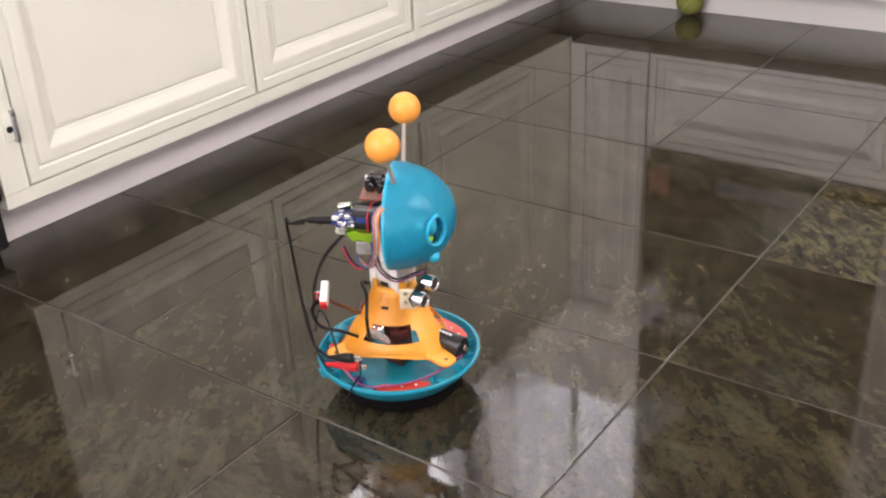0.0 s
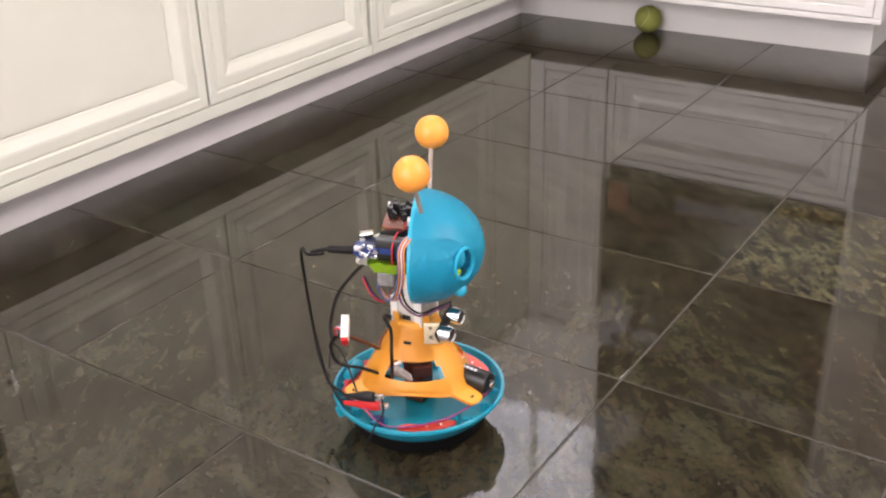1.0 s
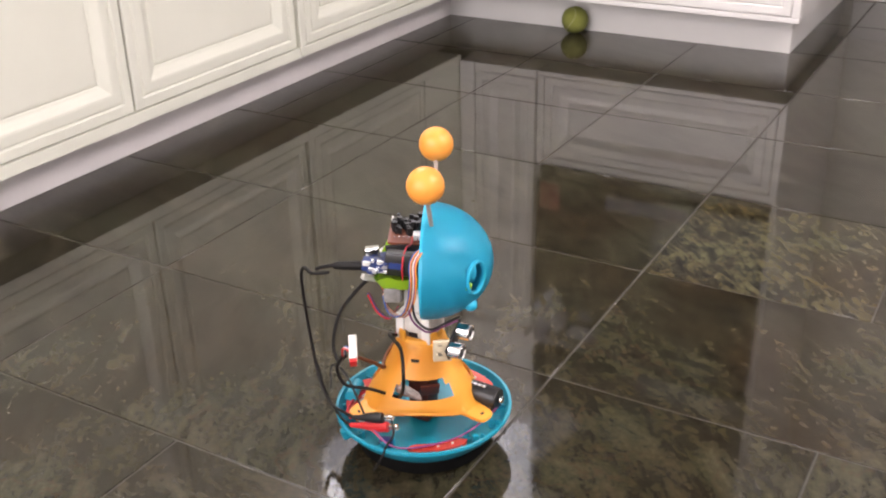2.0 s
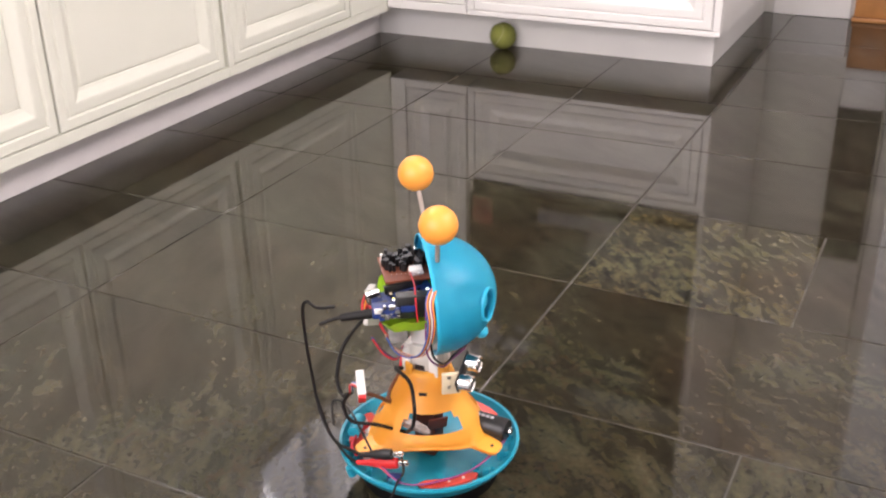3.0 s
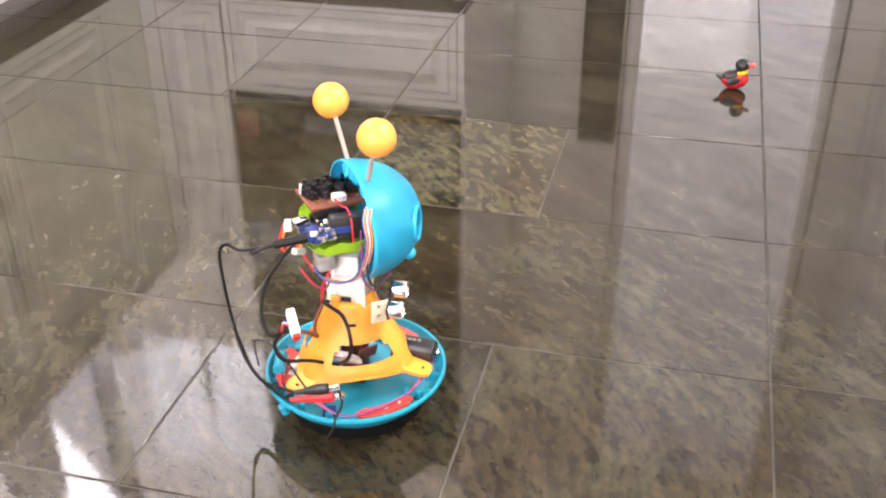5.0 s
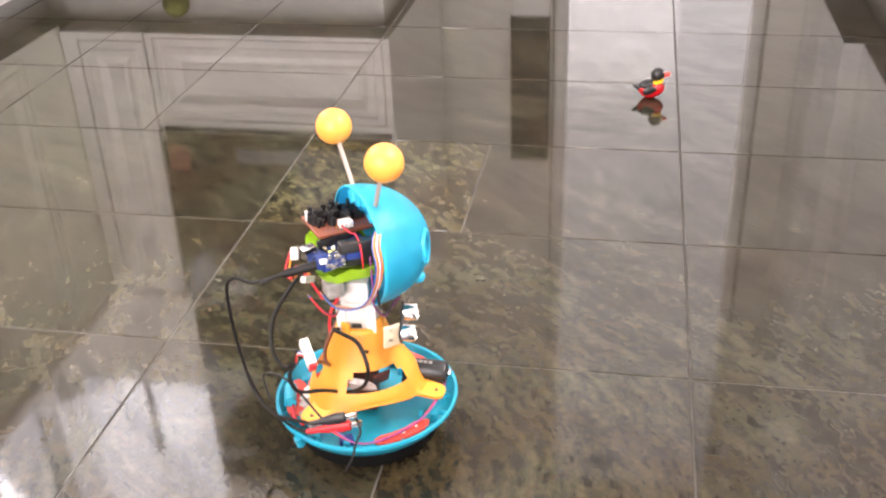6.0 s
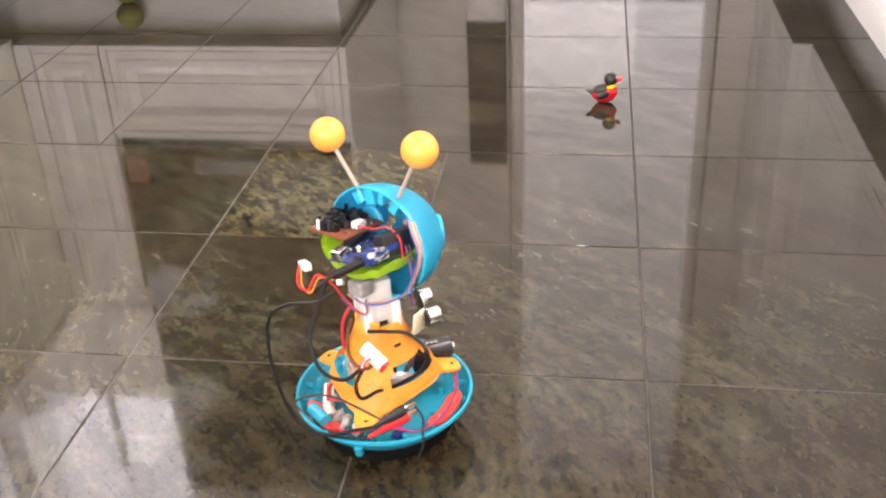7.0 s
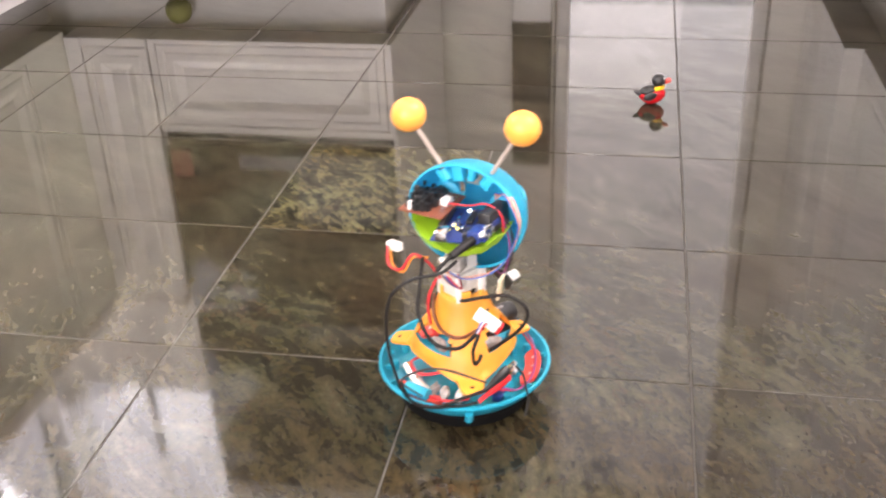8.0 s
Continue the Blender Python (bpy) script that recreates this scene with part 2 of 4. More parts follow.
def box(x0, x1, y0, y1, z0, z1, bevel=0.0, segments=2, bm=None):
    own = bmesh.new() if bm is None else bm
    g = bmesh.ops.create_cube(own, size=1.0, matrix=Matrix.LocRotScale(((x0 + x1) / 2, (y0 + y1) / 2, (z0 + z1) / 2), None, (abs(x1 - x0), abs(y1 - y0), abs(z1 - z0))))
    if bevel:
        edges = {e for v in g["verts"] for e in v.link_edges}
        bmesh.ops.bevel(own, geom=list(edges), offset=bevel, segments=segments, affect="EDGES", profile=0.5)
    return own


def rod(p, q, r0, r1=None, n=14, bm=None):
    own = bmesh.new() if bm is None else bm
    p, q = Vector(p), Vector(q)
    d = q - p
    m = Matrix.Translation((p + q) / 2) @ d.to_track_quat("Z", "Y").to_matrix().to_4x4()
    bmesh.ops.create_cone(own, cap_ends=True, segments=n, radius1=r0, radius2=r0 if r1 is None else r1, depth=d.length, matrix=m)
    return own


def ball(c, r, u=24, v=16, squash=(1, 1, 1), bm=None):
    own = bmesh.new() if bm is None else bm
    bmesh.ops.create_uvsphere(own, u_segments=u, v_segments=v, radius=r, matrix=Matrix.LocRotScale(c, None, squash))
    return own


def lathe(profile, n=48, bm=None):
    """Turns (radius, height) pairs about the z axis into a closed skin."""
    own = bmesh.new() if bm is None else bm
    rings = []
    for r, z in profile:
        if r < 1e-6:
            rings.append([own.verts.new((0, 0, z))])
        else:
            rings.append([own.verts.new((r * math.cos(2 * math.pi * k / n), r * math.sin(2 * math.pi * k / n), z)) for k in range(n)])
    for a, b in zip(rings, rings[1:]):
        for k in range(n):
            k2 = (k + 1) % n
            f = [a[k % len(a)], a[k2 % len(a)], b[k2 % len(b)], b[k % len(b)]]
            f = list(dict.fromkeys(f))
            if len(f) > 2:
                own.faces.new(f)
    return own


def cable(name, points, radius, material, parent=None, label="", steps=8):
    """A round lead swept along a smooth line through the points."""
    pts = [Vector(p) for p in points]
    pts = [pts[0] * 2 - pts[1]] + pts + [pts[-1] * 2 - pts[-2]]
    line = []
    for i in range(1, len(pts) - 2):
        p0, p1, p2, p3 = pts[i - 1:i + 3]
        for s in range(steps):
            t = s / steps
            line.append(0.5 * ((2 * p1) + (p2 - p0) * t + (2 * p0 - 5 * p1 + 4 * p2 - p3) * t * t + (3 * p1 - p0 - 3 * p2 + p3) * t ** 3))
    line.append(pts[-2])
    bm = bmesh.new()
    rings, up = [], Vector((0.31, 0.2, 0.93)).normalized()
    for i, p in enumerate(line):
        d = (line[min(i + 1, len(line) - 1)] - line[max(i - 1, 0)]).normalized()
        side = d.cross(up)
        if side.length < 1e-3:
            side = d.orthogonal()
        side.normalize()
        up = side.cross(d).normalized()
        rings.append([bm.verts.new(p + radius * (side * math.cos(a) + up * math.sin(a))) for a in [2 * math.pi * k / 8 for k in range(8)]])
    for a, b in zip(rings, rings[1:]):
        for k in range(8):
            bm.faces.new((a[k], a[(k + 1) % 8], b[(k + 1) % 8], b[k]))
    bm.faces.new(rings[0])
    bm.faces.new(rings[-1])
    return part(name, bm, material, parent, label)


def thing(name, m, label, category, group=""):
    ob = new(name)
    ob.empty_display_size = 0.05
    ob.matrix_world = m
    return tagged(ob, label, category, group)


def structure(name, bm, material, label, category="structure"):
    return tagged(part(name, bm, material, smooth=False), label, category, kind="structure")


# room shell: wood side x = -1.34, far side y = 1.54
W0, W1, S0, N0, H = -1.34, 1.66, -3.3, 1.54, 2.5
bm = box(W0 - 0.12, W0, S0, -0.12, 0, H)
box(W0 - 0.12, W0, -0.12, 1.05, 0, 1.38, bm=bm)
box(W0 - 0.12, W0, -0.12, 1.05, 2.08, H, bm=bm)
box(W0 - 0.12, W0, 0.40, 0.60, 1.38, 2.08, bm=bm)
box(W0 - 0.12, W0, 1.045, 1.05, 1.38, 2.08, bm=bm)
structure("wall_west", bm, WALL, "off-white plaster wall with small windows over the worktop")
bm = box(W0 - 0.12, -0.70, 1.05, 1.17, 0, 1.38)
box(W0 - 0.12, -0.70, 1.05, 1.17, 2.08, H, bm=bm)
box(W0 - 0.12, W0 + 0.005, 1.05, 1.17, 1.38, 2.08, bm=bm)
box(-0.74, -0.70, 1.05, 1.17, 1.38, 2.08, bm=bm)
structure("wall_corner", bm, WALL, "off-white plaster wall with a window over the corner")
bm = box(-0.70, 0.28, N0, N0 + 0.12, 0, H)
box(0.28, 0.91, N0, N0 + 0.12, 2.1, H, bm=bm)
box(0.91, W1, N0, N0 + 0.12, 0, H, bm=bm)
structure("wall_north", bm, WALL, "off-white plaster wall with a glazed door")
structure("wall_partition", box(-0.72, -0.70, 1.17, N0 + 0.12, 0, H), WALL, "short plaster return behind the oven cabinet")
bm = box(W1, W1 + 0.12, S0, -1.30, 0, H)
box(W1, W1 + 0.12, -1.30, 0.30, 0, 1.62, bm=bm)
box(W1, W1 + 0.12, -1.30, 0.30, 2.32, H, bm=bm)
box(W1, W1 + 0.12, 0.30, N0 + 0.12, 0, H, bm=bm)
structure("wall_east", bm, WALL, "off-white plaster wall behind the cabinets")
# unseen wall; its wide opening is added to let light in
bm = box(W0 - 0.12, -1.1, S0 - 0.12, S0, 0, H)
box(1.3, W1 + 0.12, S0 - 0.12, S0, 0, H, bm=bm)
box(-1.1, 1.3, S0 - 0.12, S0, 2.3, H, bm=bm)
structure("wall_south", bm, WALL, "off-white plaster wall with a wide opening added for the south fill")
structure("ceiling", box(W0 - 0.12, W1 + 0.12, S0 - 0.12, N0 + 0.12, H, H + 0.1), CEILING, "plain white plaster ceiling")


def window(name, x0, x1, y0, y1, z0, z1, bars, label, f=0.016):
    """A framed window in a wall; thin along the shorter of its two plan sides."""
    along_x = (x1 - x0) > (y1 - y0)
    w = tagged(new(name), label, "window", kind="structure")
    rails = [box(x0, x1, y0, y1, z0, z0 + f, 0.004), box(x0, x1, y0, y1, z1 - f, z1, 0.004)]
    if along_x:
        cuts = [x0 + (x1 - x0 - f) * k / bars for k in range(bars + 1)]
        rails += [box(c, c + f, y0, y1, z0 + f, z1 - f, 0.004) for c in cuts]
        pane = box(x0 + f, x1 - f, (y0 + y1) / 2 - 0.002, (y0 + y1) / 2 + 0.002, z0 + f, z1 - f)
    else:
        cuts = [y0 + (y1 - y0 - f) * k / bars for k in range(bars + 1)]
        rails += [box(x0, x1, c, c + f, z0 + f, z1 - f, 0.004) for c in cuts]
        pane = box((x0 + x1) / 2 - 0.002, (x0 + x1) / 2 + 0.002, y0 + f, y1 - f, z0 + f, z1 - f)
    for r in rails:
        part("window_frame", r, TOWER_PAINT, w)
    p = part("pane", pane, GLASS, w, smooth=False)
    p.visible_shadow = False
    return w


window("window_1", W0 - 0.04, W0 - 0.005, -0.115, 0.395, 1.385, 2.075, 1, "white framed casement window over the worktop")
window("window_2", W0 - 0.04, W0 - 0.005, 0.605, 1.04, 1.385, 2.075, 1, "white framed casement window near the corner")
window("window_3", W0 + 0.01, -0.745, 1.055, 1.09, 1.385, 2.075, 2, "white framed three-light window over the corner worktop")
# the last but one is unseen, added with its opening for the east lamp
window("window_4", W1 + 0.03, W1 + 0.08, -1.295, 0.295, 1.625, 2.315, 2, "unseen wide white framed clerestory window, added for the east fill lamp")
window("door_1", 0.285, 0.905, N0 + 0.03, N0 + 0.08, 0.02, 2.09, 1, "white framed glazed door to a bright next room", 0.040)
backdrop = structure("backdrop", box(-2.0, -1.98, -0.6, 1.7, 0.9, 2.9), OUTSIDE, "bright overcast daylight outside the window", "sky")
structure("backdrop_corner", box(-1.9, -0.5, 1.56 + 0.2, 1.78, 1.0, 2.9), OUTSIDE, "bright overcast daylight outside the window", "sky")
# glowing sheet added beyond the door in place of the bright next room
structure("backdrop_garden", box(0.1, 1.3, 2.3, 2.32, -0.1, 2.6), DOORWAY_GLOW, "pale glowing sheet added beyond the door for the bright next room", "sky")


# kitchen cabinets
def door_rings(w, h, rings, d=1):
    """A framed cabinet door in the xz plane, facing -y; rings are (inset, depth) from the edge inwards."""
    bm = bmesh.new()
    loops = []
    for inset, y in rings:
        loops.append([bm.verts.new((x, y, z)) for x, z in ((inset, inset), (w - inset, inset), (w - inset, h - inset), (inset, h - inset))])
    for a, b in zip(loops, loops[1:]):
        for k in range(4):
            bm.faces.new((a[k], a[(k + 1) % 4], b[(k + 1) % 4], b[k]))
    bm.faces.new(loops[-1])
    bm.faces.new(loops[0])
    return bm


FRAME = [(0.0, 0.018), (0.0, 0.002), (0.002, 0.0), (0.018, 0.0), (0.021, 0.0035), (0.0245, 0.0005), (0.040, 0.0), (0.044, 0.0006), (0.050, 0.0035), (0.058, 0.0072), (0.062, 0.0082), (0.064, 0.0095), (0.064, 0.018)]
PANEL = [(0.0, 0.005), (0.0, -0.0025), (0.003, -0.0048), (0.008, -0.0052)]


def cabinet_door(parent, m, w, h, paint, name="door"):
    d = part(name, door_rings(w, h, FRAME), paint, parent, m=m, smooth=False)
    part("panel", door_rings(w - 0.128, h - 0.128, PANEL), paint, d, m=pose(0.064, 0.0125, 0.064), smooth=False)
    return d


def hinge(parent, m):
    h = part("hinge", rod((0, 0, -0.024), (0, 0, 0.024), 0.0045), STEEL, parent, "small painted metal hinge", m=m)
    part("leaf", box(-0.018, 0.0, -0.001, 0.002, -0.02, 0.02, 0.0008), PAINT, h)
    part("screw", rod((-0.010, -0.0025, -0.003), (-0.010, 0.0, -0.003), 0.005, n=12), BLACK, h, "dark screw head")
    return h


def base_cabinet(m, w, doors, paint, label, depth, z0=0.068, z1=0.862, group="base cabinets", hinges=(), name="base_cabinet"):
    """Local x runs along the front, -y is the front; doors are (x0, x1)."""
    c = thing(name, m, label, "cabinet", group)
    t = 0.02
    bm = box(0, w, t, depth, z0, z0 + t)
    box(0, t, t, depth, z0 + t, z1, bm=bm)
    box(w - t, w, t, depth, z0 + t, z1, bm=bm)
    box(t, w - t, depth - t, depth, z0 + t, z1, bm=bm)
    box(t, w - t, t, depth - t, z1 - t, z1, bm=bm)
    part("carcass", bm, paint, c, smooth=False)
    # face frame round the doors
    bm = box(0, w, 0.0, t, z0, z0 + 0.021)
    box(0, w, 0.0, t, z1 - 0.037, z1, 0.0015, bm=bm)
    edges = [0.0] + [v for d in doors for v in d] + [w]
    for a, b in zip(edges[::2], edges[1::2]):
        if b - a > 0.012:
            box(a + (0.0018 if a > 0 else 0), b - (0.0018 if b < w else 0), 0.0, t, z0 + 0.021, z1 - 0.037, 0.0015, bm=bm)
    part("face_frame", bm, paint, c, smooth=False)
    for k, (a, b) in enumerate(doors):
        cabinet_door(c, pose(a + 0.0015, 0.001, z0 + 0.023), b - a - 0.003, z1 - 0.062 - z0, paint)
    for x, z in hinges:
        hinge(c, pose(x, -0.002, z))
    return c


FX = -0.92  # front of the west cabinets
west = lambda y: Matrix.Translation((FX, y, 0)) @ pose(0, 0, 0, 0, 0, 90)
base_cabinet(west(-0.853), 0.990, [(0.044, 0.517), (0.519, 0.982)], PAINT, "cream painted double base cabinet with raised-panel doors", 0.40, z0=0.082, hinges=((0.040, 0.200), (0.040, 0.74)))
base_cabinet(west(0.139), 0.680, [(0.020, 0.490)], PAINT, "cream painted corner base cabinet with a raised-panel door", 0.40, z0=0.082)


def toe_kick(name, x0, x1, y0, y1, label, mat=TOE, z1=0.0925):
    return structure(name, box(x0, x1, y0, y1, 0, z1, 0.001), mat, label, "toe kick")


toe_kick("toe_kick_west", -1.012, -0.994, -0.845, 0.915, "scuffed grey-white toe kick board under the cabinets", z1=0.0815)
toe_kick("toe_kick_north", -0.994, -0.085, 0.897, 0.915, "white toe kick board under the oven cabinet", TOWER_PAINT)
toe_kick("toe_kick_side", -0.103, -0.085, 0.916, 1.52, "white toe kick board along the side of the oven cabinet", TOWER_PAINT)
toe_kick("toe_kick_east", 1.105, 1.123, -1.0, 1.53, "white toe kick board under the east cabinets", TOWER_PAINT, 0.1075)

# dishwasher beside the cabinets
dw = thing("dishwasher", pose(-0.915, -1.468, 0), "black built-in dishwasher beside the cream cabinets", "dishwasher")
part("body", box(-0.38, -0.02, 0.003, 0.61, 0.02, 0.858), BLACK_METAL, dw, smooth=False)
part("door", box(-0.02, 0.0, 0.005, 0.608, 0.10, 0.76, 0.004), BLACK_GLASS, dw)
part("control_panel", box(-0.02, 0.0, 0.005, 0.608, 0.765, 0.855, 0.004), BLACK_METAL, dw)
hb = rod((0.03, 0.08, 0.72), (0.03, 0.53, 0.72), 0.008)
rod((-0.001, 0.1, 0.72), (0.03, 0.1, 0.72), 0.006, bm=hb)
rod((-0.001, 0.51, 0.72), (0.03, 0.51, 0.72), 0.006, bm=hb)
part("handle", hb, STEEL, dw, "steel bar handle")
part("plinth", box(-0.06, -0.045, 0.005, 0.608, 0.0, 0.098), BLACK_METAL, dw, smooth=False)

wt = tagged(part("worktop", box(W0, FX + 0.004, -1.47, 0.806, 0.864, 0.902, 0.005), COUNTER), "pale polished stone worktop on the cream cabinets", "worktop")
wt2 = tagged(part("worktop", box(W0, -0.712, 0.808, 1.05, 0.864, 0.902, 0.005), COUNTER), "pale polished stone worktop in the corner", "worktop")

# narrow cabinet in the corner and the tall oven cabinet
north = lambda x: pose(x, 0.806, 0)
nc = thing("base_cabinet", north(-0.918), "narrow white corner base cabinet with a raised-panel door", "cabinet", "base cabinets")
part("carcass", box(0.002, 0.228, 0.02, 0.2, 0.093, 0.862), TOWER_PAINT, nc, smooth=False)
part("face_frame", box(0.002, 0.045, 0.0, 0.0195, 0.093, 0.862, 0.0015), TOWER_PAINT, nc, smooth=False)
part("rail", box(0.046, 0.228, 0.0, 0.0195, 0.093, 0.115, 0.0015), TOWER_PAINT, nc, smooth=False)
cabinet_door(nc, pose(0.049, 0.0, 0.117), 0.176, 0.739, TOWER_PAINT)

TX0, TX1 = -0.687, -0.054
oc = thing("oven_cabinet", pose(TX0, 0.806, 0), "tall white oven cabinet with a panelled drawer below", "cabinet")
tw = TX1 - TX0
bm = box(0, 0.02, 0.02, 0.67, 0.093, 2.2)
box(tw - 0.02, tw, 0.02, 0.67, 0.093, 2.2, bm=bm)
box(0.02, tw - 0.02, 0.65, 0.67, 0.093, 2.2, bm=bm)
box(0.02, tw - 0.02, 0.02, 0.65, 0.093, 0.110, bm=bm)
box(0.02, tw - 0.02, 0.02, 0.65, 2.18, 2.2, bm=bm)
box(0.02, tw - 0.02, 0.02, 0.65, 0.324, 0.341, bm=bm)
box(0.02, tw - 0.02, 0.02, 0.65, 1.56, 1.58, bm=bm)
part("carcass", bm, TOWER_PAINT, oc, smooth=False)
part("bottom_rail", box(0, tw, 0, 0.0195, 0.093, 0.105, 0.0015), TOWER_PAINT, oc, smooth=False)
part("middle_rail", box(0, tw, 0, 0.0195, 0.324, 0.343, 0.0015), TOWER_PAINT, oc, smooth=False)
part("stile", box(0, 0.018, 0, 0.0195, 0.1055, 0.3235, 0.0015), TOWER_PAINT, oc, smooth=False)
part("stile", box(tw - 0.018, tw, 0, 0.0195, 0.1055, 0.3235, 0.0015), TOWER_PAINT, oc, smooth=False)
cabinet_door(oc, pose(0.020, 0.001, 0.107), tw - 0.04, 0.214, TOWER_PAINT, "drawer")
cabinet_door(oc, pose(0.004, 0.001, 1.585), tw / 2 - 0.006, 0.60, TOWER_PAINT)
cabinet_door(oc, pose(tw / 2 + 0.002, 0.001, 1.585), tw / 2 - 0.006, 0.60, TOWER_PAINT)

ov = thing("wall_oven", pose(TX0 + 0.012, 0.806, 0.346), "black glass double wall oven built into the white cabinet", "oven")
ow = tw - 0.024
part("body", box(0.02, ow - 0.02, 0.022, 0.55, 0.0, 1.19), BLACK_METAL, ov, smooth=False)
part("trim", box(0, ow, 0.0, 0.02, 0.0, 0.03, 0.002), BLACK_METAL, ov)
for z in (0.034, 0.56):
    d = part("door", box(0, ow, -0.022, 0.018, z, z + 0.50, 0.004), BLACK_GLASS, ov)
    h = rod((0.06, -0.06, z + 0.45), (ow - 0.06, -0.06, z + 0.45), 0.010)
    rod((0.09, -0.06, z + 0.45), (0.09, -0.021, z + 0.45), 0.007, bm=h)
    rod((ow - 0.09, -0.06, z + 0.45), (ow - 0.09, -0.021, z + 0.45), 0.007, bm=h)
    part("handle", h, BLACK_METAL, d, "black bar handle")
part("control_panel", box(0, ow, -0.012, 0.018, 1.065, 1.19, 0.004), BLACK_GLASS, ov)
part("vent_strip", box(0.20, 0.42, -0.0245, -0.022, 0.045, 0.085, 0.0008), PLATE, ov, "blue-grey plate on the lower door")
part("red_plate", box(0.012, 0.070, -0.0245, -0.022, 0.040, 0.115, 0.0008), DULL_RED, ov, "dull red plate on the lower door")

# east cabinets
east = lambda y: Matrix.Translation((1.007 if y > 1 else 1.050, y, 0)) @ pose(0, 0, 0, 0, 0, -90)
for y1, w in ((1.53, 0.630), (0.892, 0.95)):
    base_cabinet(east(y1), w, [(0.02, w / 2 - 0.001), (w / 2 + 0.001, w - 0.02)], TOWER_PAINT, "tall white painted cabinet with long raised-panel doors", 0.60, z0=0.108, z1=2.2, group="tall cabinets", name="tall_cabinet")
base_cabinet(east(-0.060), 0.95, [(0.02, 0.474), (0.476, 0.93)], TOWER_PAINT, "white painted base cabinet with raised-panel doors", 0.60, z0=0.108)
tagged(part("worktop", box(1.035, W1, -1.01, -0.062, 0.864, 0.902, 0.005), COUNTER), "pale polished stone worktop on the white cabinet", "worktop")

# skirting along the far wall, and the narrow wooden door casing that stands there
structure("baseboard", box(-0.06, 0.15, N0 - 0.016, N0 - 0.001, 0, 0.11, 0.003), TOWER_PAINT, "white painted skirting board", "baseboard")
wc = thing("narrow_cabinet", pose(0.156, 1.496, 0), "narrow orange oak door casing with a dark upper panel", "cabinet")
part("base", box(0, 0.120, 0.0, 0.043, 0, 0.013, 0.003), OAK, wc, "orange oak plinth")
# lower oak section of the casing, not a real drawer
part("drawer", box(0.004, 0.118, 0.006, 0.043, 0.0135, 0.130, 0.003), OAK, wc)
part("shelf_box", box(0.004, 0.118, 0.006, 0.043, 0.1305, 0.245, 0.003), TOWER_PAINT, wc, "pale painted middle section")
part("upper_panel", box(0.0, 0.118, 0.006, 0.043, 0.2455, 0.72, 0.004), DARK_WOOD, wc, "dark brown upper panel")
structure("threshold", box(0.284, 0.906, 1.500, 1.568, 0.0, 0.012, 0.003), OAK, "light orange oak threshold board before the glazed door", "threshold")

# tennis ball against the toe kick
tb = thing("tennis_ball", pose(-0.612, 0.861, 0.0335, 20, 40, 10), "yellow-green felt tennis ball against the toe kick", "ball")
part("felt", ball((0, 0, 0), 0.0335, 40, 28), FELT, tb)
seam = []
for k in range(49):
    a = 2 * math.pi * k / 48
    v = Vector((0.75 * math.cos(a) + 0.25 * math.cos(3 * a), 0.75 * math.sin(a) - 0.25 * math.sin(3 * a), math.sqrt(0.75) * math.sin(2 * a)))
    seam.append(v.normalized() * 0.0334)
cable("seam", seam, 0.0012, SEAM, tb, "pale seam line", steps=2)


# toy duck
def toy_duck(m):
    d = thing("toy_duck", m, "small red and black plastic toy duck on the floor", "toy")
    bm = ball((0, 0, 0.016), 0.016, 28, 18, (1.5, 1.12, 1.0))
    for v in bm.verts:
        if v.co.z < 0.003:
            v.co.z = 0.0015 + v.co.z * 0.2 if v.co.z > 0 else 0.0
        if v.co.x < -0.012:
            v.co.z += (-0.012 - v.co.x) * 0.55
    part("body", bm, DUCK_RED, d, "glossy red body")
    bm = ball((-0.005, 0, 0.028), 0.0125, 24, 16, (1.35, 1.05, 0.75))
    part("back", bm, BLACK, d, "black back")
    for s in (1, -1):
        part("wing", ball((-0.006, s * 0.0155, 0.021), 0.0095, 18, 12, (1.35, 0.42, 0.85)), BLACK, d, "black wing")
    hd = part("head", ball((0.016, 0, 0.043), 0.0125, 24, 18), BLACK, d, "black round head")
    part("collar", lathe([(0.0095, 0.026), (0.0125, 0.028), (0.0125, 0.032), (0.009, 0.034)], 24), YELLOW, d, "yellow collar", m=pose(0.012, 0, 0.0))
    bm = box(0.0255, 0.038, -0.006, 0.006, 0.0375, 0.0405, 0.0012)
    box(0.0255, 0.036, -0.005, 0.005, 0.0345, 0.0368, 0.001, bm=bm)
    part("bill", bm, CORAL, hd, "orange-red bill")
    for s in (1, -1):
        part("eye", ball((0.0248, s * 0.0062, 0.0465), 0.0022, 12, 8), WHITE, hd, "white eye")
    part("tail", rod((-0.020, 0, 0.026), (-0.031, 0, 0.034), 0.006, 0.002), BLACK, d)
    return d


duck = toy_duck(pose(0.566, 0.236, 0.0, 0, -13, 12))
duck.scale = (0.98, 0.98, 0.92)
bpy.context.view_layer.update()
# it lies back on its tail end
duck.location.z -= min((o.matrix_world @ v.co).z for o in duck.children_recursive for v in o.data.vertices)


# the robot: +x is its way ahead, the origin is on the floor under its middle
ROBOT_LABEL = "home-made toy robot, teal dish base, orange body, blue dome head"
robot = thing("toy_robot", pose(-0.244, -0.808, 0), ROBOT_LABEL, "robot")


def polar(r, deg, z):
    return (r * math.cos(radians(deg)), r * math.sin(radians(deg)), z)


